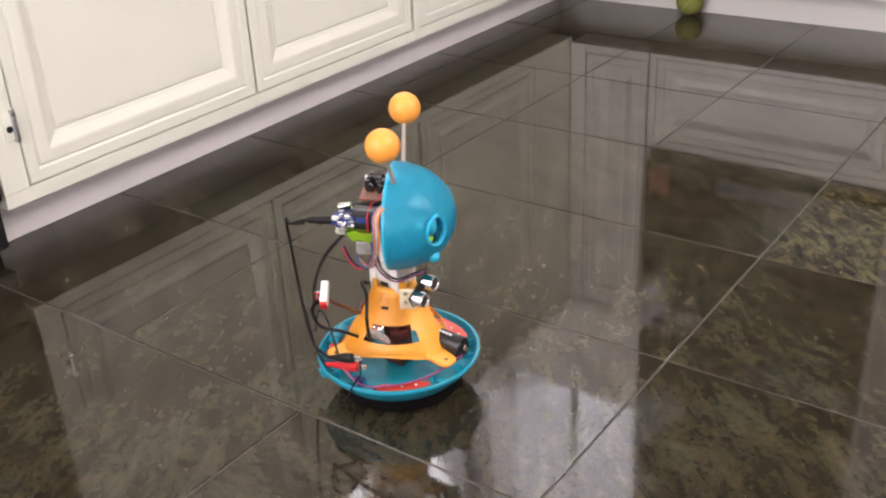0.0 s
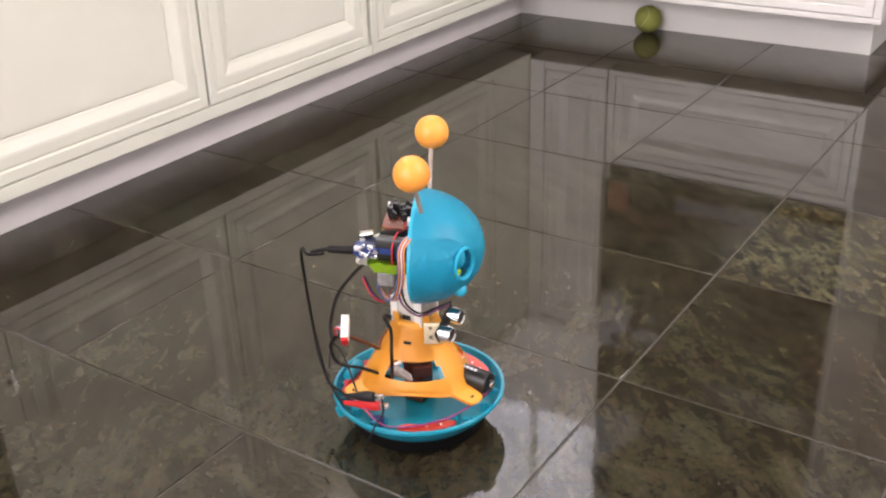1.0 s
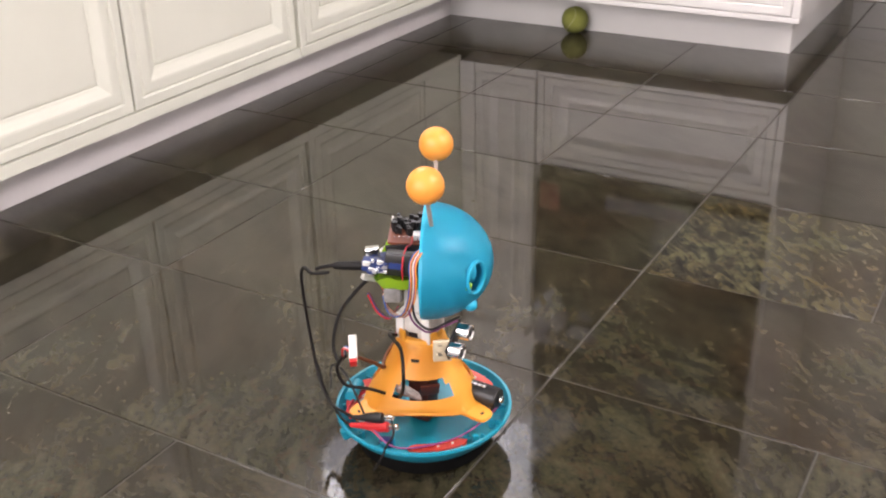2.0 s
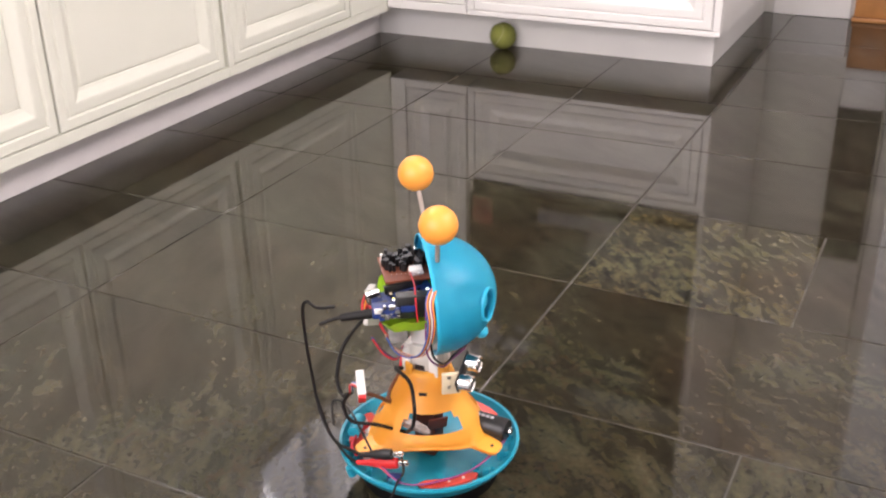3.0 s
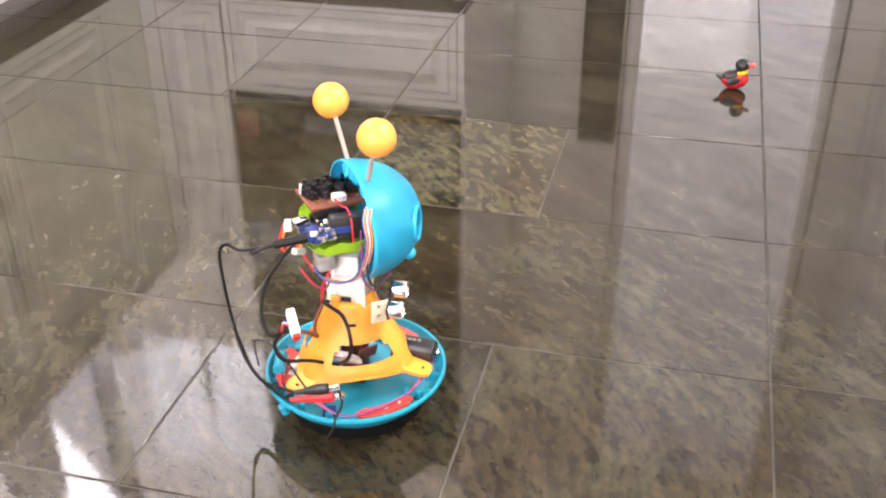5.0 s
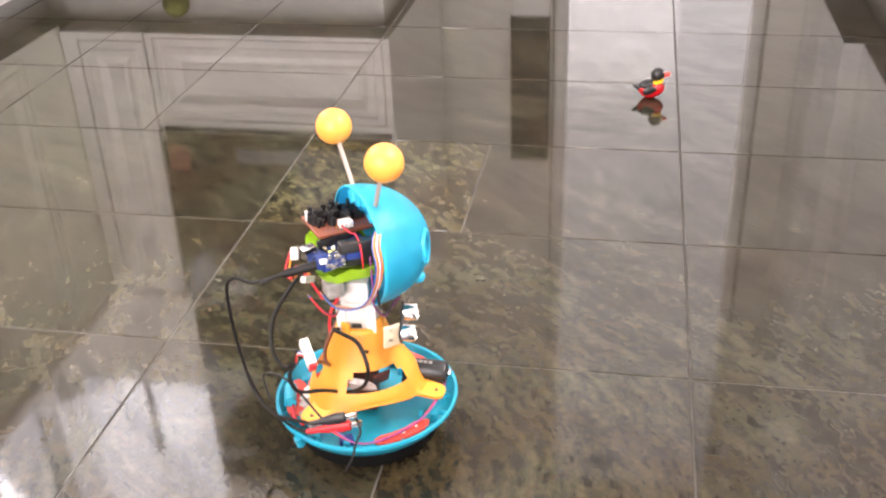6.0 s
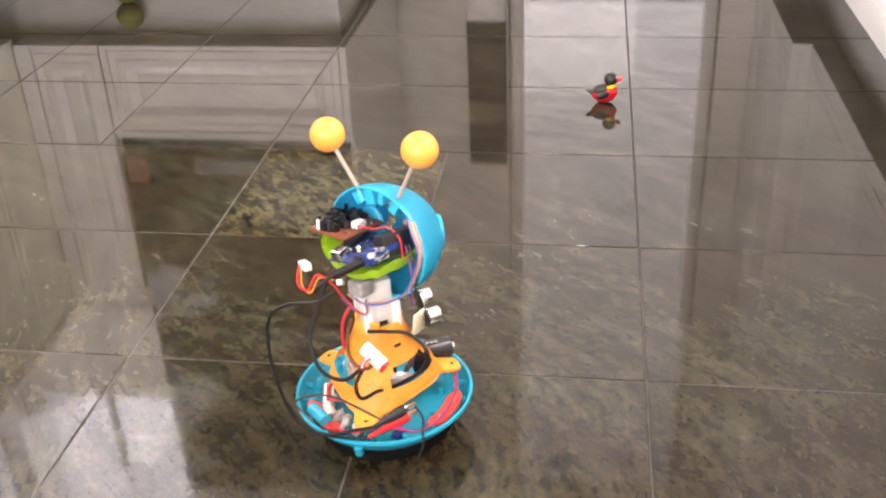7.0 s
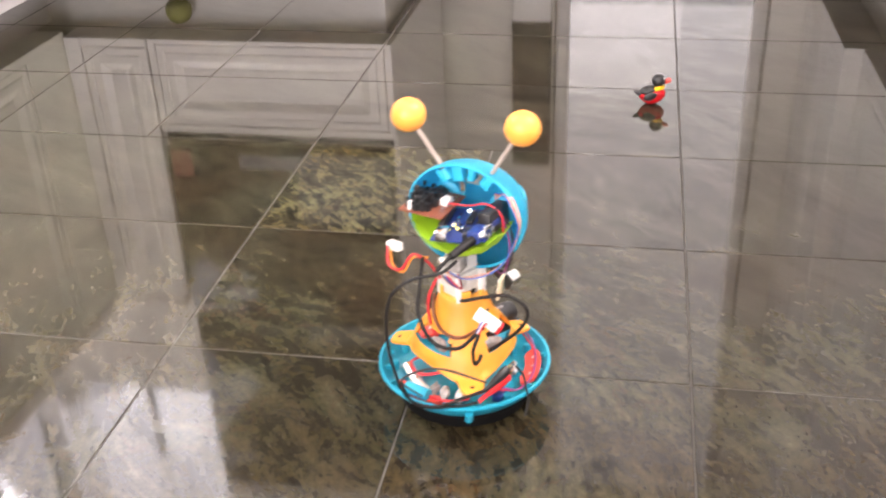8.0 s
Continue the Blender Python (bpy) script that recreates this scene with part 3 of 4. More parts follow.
# dish base
dish = part("dish_base", lathe([(0, 0.012), (0.045, 0.012), (0.068, 0.0165), (0.084, 0.032), (0.0905, 0.0405), (0.0932, 0.0440), (0.0930, 0.0470), (0.0900, 0.0470), (0.0880, 0.0435), (0.084, 0.035), (0.076, 0.030), (0.030, 0.028), (0, 0.028)], 96), TEAL, robot, "glossy teal plastic dish")
for k in range(14):
    a = k * 360 / 14 + 8
    lug = rod(polar(0.0755, a, 0.030), polar(0.0755, a, 0.040), 0.0042, 0.0036, 12)
    rod(polar(0.0755, a, 0.0395), polar(0.0755, a, 0.0405), 0.0018, 0.0018, 8, bm=lug)
    part("lug", lug, TEAL, dish)
for k in range(18):
    a = k * 20 + 5
    rib = box(0.0795, 0.0865, -0.0008, 0.0008, 0.0370, 0.0425)
    part("rib", rib, TEAL, dish, m=pose(0, 0, 0, 0, 0, a), smooth=False)
part("foot_nub", rod(polar(0.0875, -128, 0.029), polar(0.0905, -128, 0.039), 0.0045, 0.0045, 14), TEAL, dish)
for s in (1, -1):
    wh = part("wheel", rod((0.0, s * 0.048, 0.0125), (0.0, s * 0.056, 0.0125), 0.0125, n=28), RUBBER, robot, "black rubber drive wheel")
    part("hub", rod((0.0, s * 0.0555, 0.0125), (0.0, s * 0.0575, 0.0125), 0.005, n=16), WHITE, wh)
part("drive_base", lathe([(0, 0.003), (0.066, 0.003), (0.072, 0.007), (0.075, 0.020), (0.075, 0.0235), (0.072, 0.0235), (0, 0.0125)], 64), SOOT, robot, "matt black drive unit under the dish")
for k in range(9):
    a = k * 40 + 25
    post = rod(polar(0.060, a, 0.028), polar(0.060, a, 0.037), 0.0035, 0.003, 12)
    part("post", post, TEAL, dish)


def arc_plate(a0, a1, r0, r1, z0, z1, n=14):
    bm = bmesh.new()
    rings = []
    for k in range(n + 1):
        a = a0 + (a1 - a0) * k / n
        e = min(k, n - k) / n
        s = min(1.0, 0.45 + e * 5)
        mid, half = (r0 + r1) / 2, (r1 - r0) / 2 * s
        rings.append([bm.verts.new(polar(r, a, z)) for r, z in ((mid - half, z0), (mid + half, z0 + 0.004), (mid + half, z1 + 0.004), (mid - half, z1))])
    for a, b in zip(rings, rings[1:]):
        for k in range(4):
            bm.faces.new((a[k], a[(k + 1) % 4], b[(k + 1) % 4], b[k]))
    bm.faces.new(rings[0])
    bm.faces.new(rings[-1])
    return bm


for a0, a1 in ((-74, -28), (46, 92), (167, 212)):
    ap = part("light_window", arc_plate(a0, a1, 0.0660, 0.0830, 0.0355, 0.0395), CORAL, robot, "coral red curved insert")
    for k in range(3):
        a = a0 + (a1 - a0) * (0.25 + 0.25 * k)
        part("stud", rod(polar(0.075, a, 0.040), polar(0.075, a, 0.0430), 0.0014, n=8), WHITE, ap)


part("tube", rod(polar(0.0800, 181, 0.047), polar(0.0790, 201, 0.047), 0.0065, n=20), TEAL, dish, "short teal tube lying at the rim")

# three-armed body shell with openings in its skirt
def body_shell():
    """Trunk that flares into three flat tongues, with a wide opening between each two; its hem arches up there."""
    bm = bmesh.new()
    n = 180
    arms = (-8, -124.5, 122)

    def arm(a, w, p):
        return max(math.exp(-(abs((a - c + 180) % 360 - 180) / w) ** p) for c in arms)

    rings = [[] for _ in range(15)]
    for k in range(n):
        a = 360 * k / n
        f, tip = arm(a, 33.0, 2), arm(a, 10.5, 6)
        broad = math.exp(-(abs((a + 124.5 + 180) % 360 - 180) / 24.0) ** 2)
        tip = tip + 0.34 * broad * (1 - tip)
        re, ze = 0.0542 + 0.0048 * f + 0.0235 * tip, 0.0660 - 0.0085 * f - 0.0025 * tip
        skin = [(re, ze), (re + 0.0006, ze + 0.0016), (re - 0.0006, ze + 0.0032), (0.0538 + 0.0045 * f + 0.004 * tip, 0.0706 - 0.0066 * f - 0.0030 * tip), (0.0522 + 0.0040 * f, 0.0748 - 0.0050 * f), (0.0488 + 0.0036 * f, 0.0798),
                (0.0455 + 0.0030 * f, 0.0855), (0.0420 + 0.0022 * f, 0.0912), (0.0380 + 0.0015 * f, 0.0968), (0.0335, 0.1060), (0.0297, 0.1150), (0.0266, 0.1235), (0.0250, 0.1285), (0.0232, 0.1302), (0.0120, 0.1304)]
        for ring, (r, z) in zip(rings, skin):
            ring.append(bm.verts.new(polar(r, a, z)))
    gone = ((-99, -25), (22, 98), (142, 214))
    for i, (a, b) in enumerate(zip(rings, rings[1:])):
        for k in range(n):
            ang = 360 * (k + 0.5) / n
            inside = any(g0 + (6 if i == 7 else 0) <= (ang - g0) % 360 + g0 <= g1 - (6 if i == 7 else 0) for g0, g1 in gone)
            if 5 <= i <= 7 and inside:
                continue
            bm.faces.new((a[k], a[(k + 1) % n], b[(k + 1) % n], b[k]))
    bmesh.ops.solidify(bm, geom=bm.faces[:], thickness=0.0022)
    return bm


shell = part("body_shell", body_shell(), ORANGE, robot, "orange-yellow three-armed plastic body shell")
for a in (-8, -124.5, 122):
    part("screw_hole", rod(polar(0.0735, a, 0.0530), polar(0.0735, a, 0.0595), 0.0026, n=12), DARK_WOOD, shell)
part("slot", box(-0.004, 0.004, -0.0004, 0.0008, -0.0015, 0.0015), BLACK, shell, m=pose(*polar(0.0300, -75, 0.1148), 0, 0, 15))
col = part("collar", lathe([(0.0215, 0.126), (0.0235, 0.1306), (0.0225, 0.1335), (0.018, 0.1340), (0.016, 0.127)], 40), ORANGE, robot)
for a in (60, 150, 240, 330):
    part("tab", box(-0.005, 0.005, -0.0015, 0.0015, 0.0, 0.013, 0.0008), ORANGE, col, m=pose(*polar(0.0222, a, 0.1285), 0, 0, a + 90))
part("gear_motor", box(-0.012, 0.012, -0.012, 0.012, 0.029, 0.098, 0.003), MOTOR, robot, "dark red-brown motor block inside the body")
def crumple(r, squash, seed):
    """A creased lump of film."""
    rnd = random.Random(seed)
    bm = bmesh.new()
    bmesh.ops.create_icosphere(bm, subdivisions=2, radius=r)
    for v in bm.verts:
        v.co *= rnd.uniform(0.62, 1.12)
        v.co = Vector((v.co.x * squash[0], v.co.y * squash[1], v.co.z * squash[2]))
    return bm


part("gear_cover", crumple(0.014, (1.3, 0.30, 0.60), 1), TAPE, robot, "creased clear tape over the gears", m=pose(*polar(0.0370, -88, 0.0810), 18, 8, -2), smooth=False)
part("gear_cover", crumple(0.013, (1.2, 0.40, 0.62), 2), TAPE, robot, "creased clear tape over the gears", m=pose(*polar(0.0350, 184, 0.0790), 0, 0, 84), smooth=False)
part("inner_block", box(-0.010, 0.010, -0.0010, 0.0010, -0.008, 0.008, 0.0004), MOTOR, robot, "dark red-brown part seen through the opening", m=pose(*polar(0.0300, -48, 0.0800), 20, 0, 42))
for a, r, z in ((-150, 0.064, 0.041), (-163, 0.062, 0.041), (170, 0.060, 0.041)):
    part("tape", crumple(0.010, (1.2, 0.6, 0.55), a), TAPE, robot, "crumpled clear tape", m=pose(*polar(r, a, z), 12, 20, a), smooth=False)
part("led_module", box(-0.007, 0.007, -0.005, 0.005, 0.030, 0.038, 0.001), BLUE_BOARD, robot, m=pose(*polar(0.066, -98, 0.0), 0, 0, 20))
part("motor", rod(polar(0.062, 175, 0.037), polar(0.062, 145, 0.037), 0.008, n=18), SILVER, robot, "small silver motor")
part("motor_cap", rod(polar(0.066, -168, 0.037), polar(0.062, 174, 0.037), 0.0065, n=18), WHITE, robot)
part("bracket", box(-0.012, 0.012, -0.004, 0.004, 0.03, 0.045, 0.002), WHITE, robot, m=pose(*polar(0.058, -140, 0.004), 10, 0, 30))

# battery holder
bt = part("battery_holder", box(-0.025, 0.018, -0.0125, 0.0125, -0.014, -0.002, 0.002), BLACK, robot, "black battery holder", m=pose(0.0615, 0.0135, 0.0635, 0, 1, -4))
cell = part("battery", lathe([(0, -0.024), (0.0108, -0.024), (0.0115, -0.022), (0.0115, 0.018), (0.0105, 0.020), (0.004, 0.020), (0.004, 0.0225), (0, 0.0225)], 32), BLACK, bt, "black cylindrical battery", m=pose(0, 0, 0.002, 0, 90, 0))
part("contact", rod((0, 0, 0.0202), (0, 0, 0.0245), 0.0038, n=14), SILVER, cell, "silver battery end")
for k in range(5):
    part("label_bar", box(-0.0006, 0.0006, -0.0015, 0.0015, -0.018 + k * 0.005, -0.0145 + k * 0.005), STEEL, cell, m=pose(-0.0113, -0.002, 0), smooth=False)

# clips
def clip(tail, nose, mat, label):
    """A spring clip in its sleeve, from its tail to its nose."""
    tail, nose = Vector(tail), Vector(nose)
    m = Matrix.Translation(tail) @ (nose - tail).to_track_quat("X", "Z").to_matrix().to_4x4()
    reach = (nose - tail).length
    k = reach - 0.012
    bm = lathe([(0, 0), (0.0026, 0), (0.0032, k * 0.25), (0.0050, k * 0.5), (0.0062, k * 0.8), (0.0055, k), (0, k)], 20)
    for v in bm.verts:
        v.co = Vector((v.co.z, v.co.y * 0.75, v.co.x))
    c = part("alligator_clip", bm, mat, robot, label, m=m)
    j = box(k, reach, -0.0022, 0.0022, 0.0006, 0.0024, 0.0005)
    box(k, reach, -0.0022, 0.0022, -0.0024, -0.0006, 0.0005, bm=j)
    part("jaw", j, SILVER, c, "steel jaw")
    return c


clip((-0.0390, -0.0770, 0.0625), (0.0060, -0.0740, 0.0740), BLACK, "black insulated clip")
clip((-0.0450, -0.0745, 0.0500), (0.0100, -0.0715, 0.0620), RED, "red insulated clip")

# neck
nk = part("neck", box(-0.0190, 0.0175, -0.015, 0.015, 0.1310, 0.160, 0.0025), CLEAR, robot, "milky white servo bracket")
for s in (-1, 1):
    part("bracket_leg", box(-0.020, -0.011, s * 0.015 - 0.002, s * 0.015 + 0.002, 0.1290, 0.158, 0.001), WHITE, nk)
    part("bracket_leg", box(0.009, 0.0185, s * 0.015 - 0.002, s * 0.015 + 0.002, 0.1290, 0.158, 0.001), WHITE, nk)
part("notch", box(-0.006, 0.004, -0.0156, -0.0148, 0.1335, 0.1385), BLACK, nk)
part("servo", box(-0.013, 0.012, -0.0115, 0.0115, 0.160, 0.182, 0.002), WHITE, robot, "white plastic servo")

# distance sensor
sb = part("sensor_bracket", box(-0.0015, 0.0015, -0.011, 0.008, -0.015, 0.011, 0.001), CREAM, robot, "cream plastic bracket", m=pose(0.0365, -0.0205, 0.1320, 0, 8, -58))
for z in (-0.006, 0.006):
    part("bolt", rod((-0.003, -0.004, z), (0.0015, -0.004, z), 0.0022, n=10), STEEL, sb)
sd = part("sensor_board", box(-0.0012, 0.0012, -0.0195, 0.0195, -0.0075, 0.0075, 0.0005), BLACK, robot, "dark sensor circuit board", m=pose(0.0430, -0.0105, 0.1390, 28, 0, 2))
for y in (-0.0115, 0.0115):
    part("transducer", lathe([(0, 0), (0.0082, 0), (0.0082, 0.012), (0.0075, 0.013), (0.0068, 0.0115), (0, 0.0112)], 28), SILVER, sd, "silver ultrasonic cylinder", m=pose(0.0012, y, 0, 0, 90, 0))
    part("mesh_cap", rod((0, 0, 0.0100), (0, 0, 0.0116), 0.0066, n=24), BLACK, sd, m=pose(0.0012, y, 0, 0, 90, 0))

# head: a half dome, open at the back
HC = Vector((0.004, 0, 0.215))


def dome():
    bm = bmesh.new()
    nu, nv = 112, 46
    rings = []
    for i in range(nv + 1):
        t = math.pi / 2 * i / nv
        x = 0.0015 + 0.0670 * math.sin(t)
        r = math.cos(t)
        if i == nv:
            rings.append([bm.verts.new((x, 0, 0))])
            continue
        rings.append([bm.verts.new((x, 0.0640 * r * math.cos(2 * math.pi * k / nu), 0.0572 * r * math.sin(2 * math.pi * k / nu))) for k in range(nu)])
    for a, b in zip(rings, rings[1:]):
        for k in range(nu):
            f = list(dict.fromkeys([a[k], a[(k + 1) % nu], b[(k + 1) % len(b)], b[k % len(b)]]))
            c = sum((v.co for v in f), Vector()) / len(f)
            hole = False
            for s in (1, -1):
                if ((c.y - s * 0.0385) / 0.0115) ** 2 + ((c.z - 0.002) / 0.0165) ** 2 < 1 and c.x > 0.02:
                    hole = True
            if not hole:
                bm.faces.new(f)
    for v in bm.verts:
        # small ear dimples and a chin swell
        for s in (1, -1):
            d = math.hypot(v.co.y - s * 0.050, v.co.z - 0.022)
            if d < 0.012 and v.co.x > 0.01:
                v.co.x -= 0.004 * (1 - d / 0.012)
    bmesh.ops.solidify(bm, geom=bm.faces[:], thickness=0.0028)
    loose = [v for v in bm.verts if not v.link_faces]
    bmesh.ops.delete(bm, geom=loose, context="VERTS")
    return bm


head = part("head", dome(), SKYBLUE, robot, "sky blue half-dome face shell, open at the back", m=pose(HC.x, HC.y, HC.z))
# the head's own space has its origin at the middle of the dome's rim
lip = lathe([(0.0622, 0.0), (0.0640, 0.0), (0.0642, 0.003), (0.0620, 0.003)], 72)
for v in lip.verts:
    v.co.x *= 0.894
part("rim_lip", lip, SKYBLUE, head, m=pose(0.0, 0, 0, 0, 90, 0))
for s in (1, -1):
    part("eye", ball((0.0455, s * 0.0350, 0.007), 0.0098, 20, 14, (0.8, 0.80, 1.2)), SKYBLUE, head, "blue eye bulb in an oval opening")
    part("eye_cup", ball((0.0300, s * 0.0330, 0.003), 0.0175, 22, 14, (0.35, 1.0, 1.15)), SKYBLUE, head)
    part("eye_ring", ball((0.0420, s * 0.0350, -0.009), 0.0088, 18, 12, (0.8, 0.8, 0.7)), GREEN, head, "lime green part behind the eye")
    ring = lathe([(0.0118, -0.0030), (0.0140, -0.0022), (0.0142, 0.0004), (0.0130, 0.0014), (0.0116, 0.0004), (0.0118, -0.0030)], 44)
    for v in ring.verts:
        v.co.x *= 1.27
    part("eye_rim", ring, SKYBLUE, head, m=pose(0.0532, s * 0.0382, 0.002) @ pose(0, 0, 0, 0, 0, s * 35) @ pose(0, 0, 0, 0, 90, 0))
    part("cheek_nub", ball((0.0475, s * 0.028, -0.033), 0.0068, 16, 12), SKYBLUE, head)
    rd = part("antenna_rod", rod((0.0100, s * 0.0205, 0.0385), (0.0070, s * 0.0600, 0.0990 - s * 0.003), 0.0022, n=12), ROD, head, "pale antenna stick")
    part("antenna_ball", ball((0.0072, s * 0.0620, 0.1020 - s * 0.003), 0.0174, 32, 22), BALL, rd, "orange table-tennis ball")
    part("socket", lathe([(0.0035, 0), (0.0065, 0), (0.006, 0.012), (0.003, 0.012)], 16), SKYBLUE, head, m=pose(0.0100, s * 0.0200, 0.0360, -s * 33, 0, 0))
for a, w in ((56, 0.0025), (80, 0.006), (99, 0.0035), (122, 0.004)):
    part("lug", box(0.004, 0.016, -w, w, 0.044 - w, 0.0545, 0.001), SKYBLUE, head, m=pose(0, 0, 0, a - 90, 0, 0))

# lime tray that carries the boards
def tray():
    """A shallow bowl whose lip sags in the middle and climbs at both ends, with a wavy edge."""
    bm = bmesh.new()
    n = 64
    out, top, inn = [], [], []
    for k in range(n):
        a = 2 * math.pi * k / n
        c, d = math.cos(a), math.sin(a)
        x, y = -0.014 + 0.034 * math.copysign(abs(c) ** 0.6, c), -0.006 + 0.050 * math.copysign(abs(d) ** 0.75, d)
        lift = -0.0105 + 7.6 * (y + 0.008) ** 2 + 0.0012 * math.sin(9 * a) + 0.0008 * math.sin(17 * a + 1)
        out.append(bm.verts.new((-0.010 + (x + 0.010) * 0.86, y * 0.84, lift * 0.6 - 0.0125)))
        top.append(bm.verts.new((x, y, lift)))
        inn.append(bm.verts.new((-0.010 + (x + 0.010) * 0.92, y * 0.93, lift - 0.003)))
    for a, b in ((out, top), (top, inn)):
        for k in range(n):
            bm.faces.new((a[k], a[(k + 1) % n], b[(k + 1) % n], b[k]))
    bm.faces.new(out)
    bm.faces.new(inn)
    return bm


part("tray", tray(), GREEN, head, "lime green plastic tray")
part("tray_clip", box(-0.040, -0.022, -0.016, 0.004, -0.042, -0.025, 0.003), TAPE, head, "cloudy plastic block under the tray")

bb = part("controller_board", box(-0.033, 0.028, -0.025, 0.025, -0.001, 0.001, 0.0006), BLUE_BOARD, head, "blue microcontroller board with small lights", m=pose(-0.020, -0.012, 0.0050, -4, -5, 8))
part("usb_port", box(-0.036, -0.022, 0.006, 0.018, 0.001, 0.012, 0.001), SILVER, bb, "silver port")
part("power_jack", box(-0.036, -0.020, -0.020, -0.010, 0.001, 0.012, 0.002), BLACK, bb)
part("header", box(-0.010, 0.022, -0.021, -0.0165, 0.001, 0.0095, 0.0005), BLACK, bb)
part("header", box(-0.016, 0.022, 0.0165, 0.021, 0.001, 0.0095, 0.0005), BLACK, bb)
part("chip", box(-0.002, 0.018, -0.009, -0.002, 0.001, 0.0045, 0.0005), BLACK, bb)
part("crystal", box(-0.014, -0.008, -0.004, 0.000, 0.001, 0.004, 0.001), SILVER, bb)
random.seed(5)
for k in range(14):
    x, y = random.uniform(-0.02, 0.02), random.uniform(-0.014, 0.014)
    part("component", box(x, x + random.uniform(0.002, 0.005), y, y + random.uniform(0.0015, 0.003), 0.001, 0.003), random.choice([SILVER, BLACK, WHITE, CREAM]), bb, smooth=False)
part("light", ball((-0.006, 0.008, 0.0022), 0.0012, 8, 6), LED_Y, bb, "small lit yellow lamp")
part("light", ball((-0.012, 0.003, 0.0022), 0.0012, 8, 6), LED_Y, bb, "small lit yellow lamp")
part("light", ball((0.022, 0.002, 0.0022), 0.0015, 8, 6), LED_W, bb, "small lit white lamp")
blk = part("shield_block", box(-0.012, 0.028, -0.007, 0.007, 0.0, 0.023, 0.002), BLACK, head, "long black connector block", m=pose(-0.022, -0.041, 0.0045, -4, 3, -3))
part("label_bar", box(-0.008, 0.006, -0.0078, -0.0068, 0.008, 0.014), BLUE_BOARD, blk, smooth=False)
part("terminal_block", box(-0.034, -0.0125, -0.0065, 0.0065, 0.002, 0.013, 0.001), BLUE_BOARD, blk, "blue terminal block")
random.seed(6)
for k in range(22):
    x, z = random.uniform(-0.036, -0.012), random.uniform(0.000, 0.015)
    part("component", box(x, x + random.uniform(0.002, 0.006), -0.0095, -0.0060, z, z + random.uniform(0.002, 0.005), 0.0004), random.choice([SILVER, STEEL, WHITE, BLUE_BOARD, STEEL, SILVER]), blk, smooth=False)

db = part("driver_board", box(-0.029, 0.029, -0.023, 0.024, -0.0012, 0.0012, 0.0006), BROWN_BOARD, head, "copper brown circuit board full of parts", m=pose(-0.009, 0.029, 0.0150, 3, 2, 2))
random.seed(9)
for k in range(70):
    x, y = random.uniform(-0.028, 0.022), random.uniform(-0.008, 0.020)
    if k % 3 == 0:
        part("capacitor", rod((x, y, 0.001), (x, y, random.uniform(0.008, 0.014)), random.uniform(0.002, 0.0034), n=10), BLACK, db)
    else:
        s = random.uniform(0.002, 0.005)
        part("component", box(x, x + s, y, y + random.uniform(0.002, 0.005), 0.001, random.uniform(0.004, 0.012)), random.choice([BLACK, BLACK, BLACK, SILVER, BLACK, WHITE]), db, smooth=False)
part("socket", box(-0.004, 0.009, -0.018, -0.009, 0.001, 0.008, 0.001), WHITE, db, "white plug socket")
part("solder_side", box(-0.026, 0.023, -0.022, 0.023, -0.0026, -0.0012, 0.0006), BROWN_BOARD, db, "reddish underside")
for k in range(10):
    part("pin", rod((-0.022 + k * 0.0046, -0.019, 0.001), (-0.022 + k * 0.0046, -0.019, 0.006), 0.0005, n=6), SILVER, db)
part("plug", box(-0.009, 0.009, -0.004, 0.004, -0.004, 0.004, 0.001), WHITE, head, "white wire plug", m=pose(-0.0480, 0.0535, -0.0200, 0, 8, 70))
part("plug", box(-0.010, 0.008, -0.003, 0.003, -0.003, 0.003, 0.001), CLEAR, head, "cloudy wire plug", m=pose(-0.0540, -0.004, -0.0200, 0, 25, 40))
part("power_plug", rod((-0.084, -0.030, 0.006), (-0.048, -0.040, 0.012), 0.0038, 0.0050, 14), RUBBER, head, "black barrel plug")
cable("power_lead", [(-0.080, -0.031, 0.007), (-0.092, -0.028, 0.004), (-0.104, -0.025, -0.001)], 0.0019, RUBBER, head, "black power lead behind the plug")

part("inner_cover", box(-0.002, 0.002, -0.013, 0.013, -0.010, 0.012, 0.0015), TAPE, head, "cloudy cover inside the face shell", m=pose(0.040, 0.004, 0.026, 0, -25, 0))
cable("wire", [(-0.012, 0.010, 0.020), (-0.012, -0.012, 0.022), (-0.014, -0.034, 0.029), (-0.016, -0.050, 0.022), (-0.016, -0.052, 0.002)], 0.0008, WIRES["red"], head)

# ribbon of thin wires on the near side of the head
for k, cname in enumerate(("blue", "orange", "brown", "white", "purple", "orange")):
    d = k * 0.0012
    cable("wire", [(0.012, -0.030, 0.028 - d), (0.000 + d, -0.046, 0.034), (-0.008 + d, -0.058 - 0.3 * d, 0.026), (-0.008 + d, -0.064, 0.008), (-0.010 + d, -0.060, -0.012), (-0.016 + d, -0.052, -0.032), (-0.026 + d, -0.038, -0.044), (-0.036, -0.018 + d, -0.048), (-0.042, -0.004 + d, -0.040)], 0.0008, WIRES[cname], head, steps=6)
cable("wire", [(-0.004, -0.050, 0.012), (-0.006, -0.058, -0.010), (-0.004, -0.054, -0.036), (0.008, -0.040, -0.056), (0.022, -0.020, -0.060), (0.036, -0.006, -0.060)], 0.0012, WIRES["black"], head)
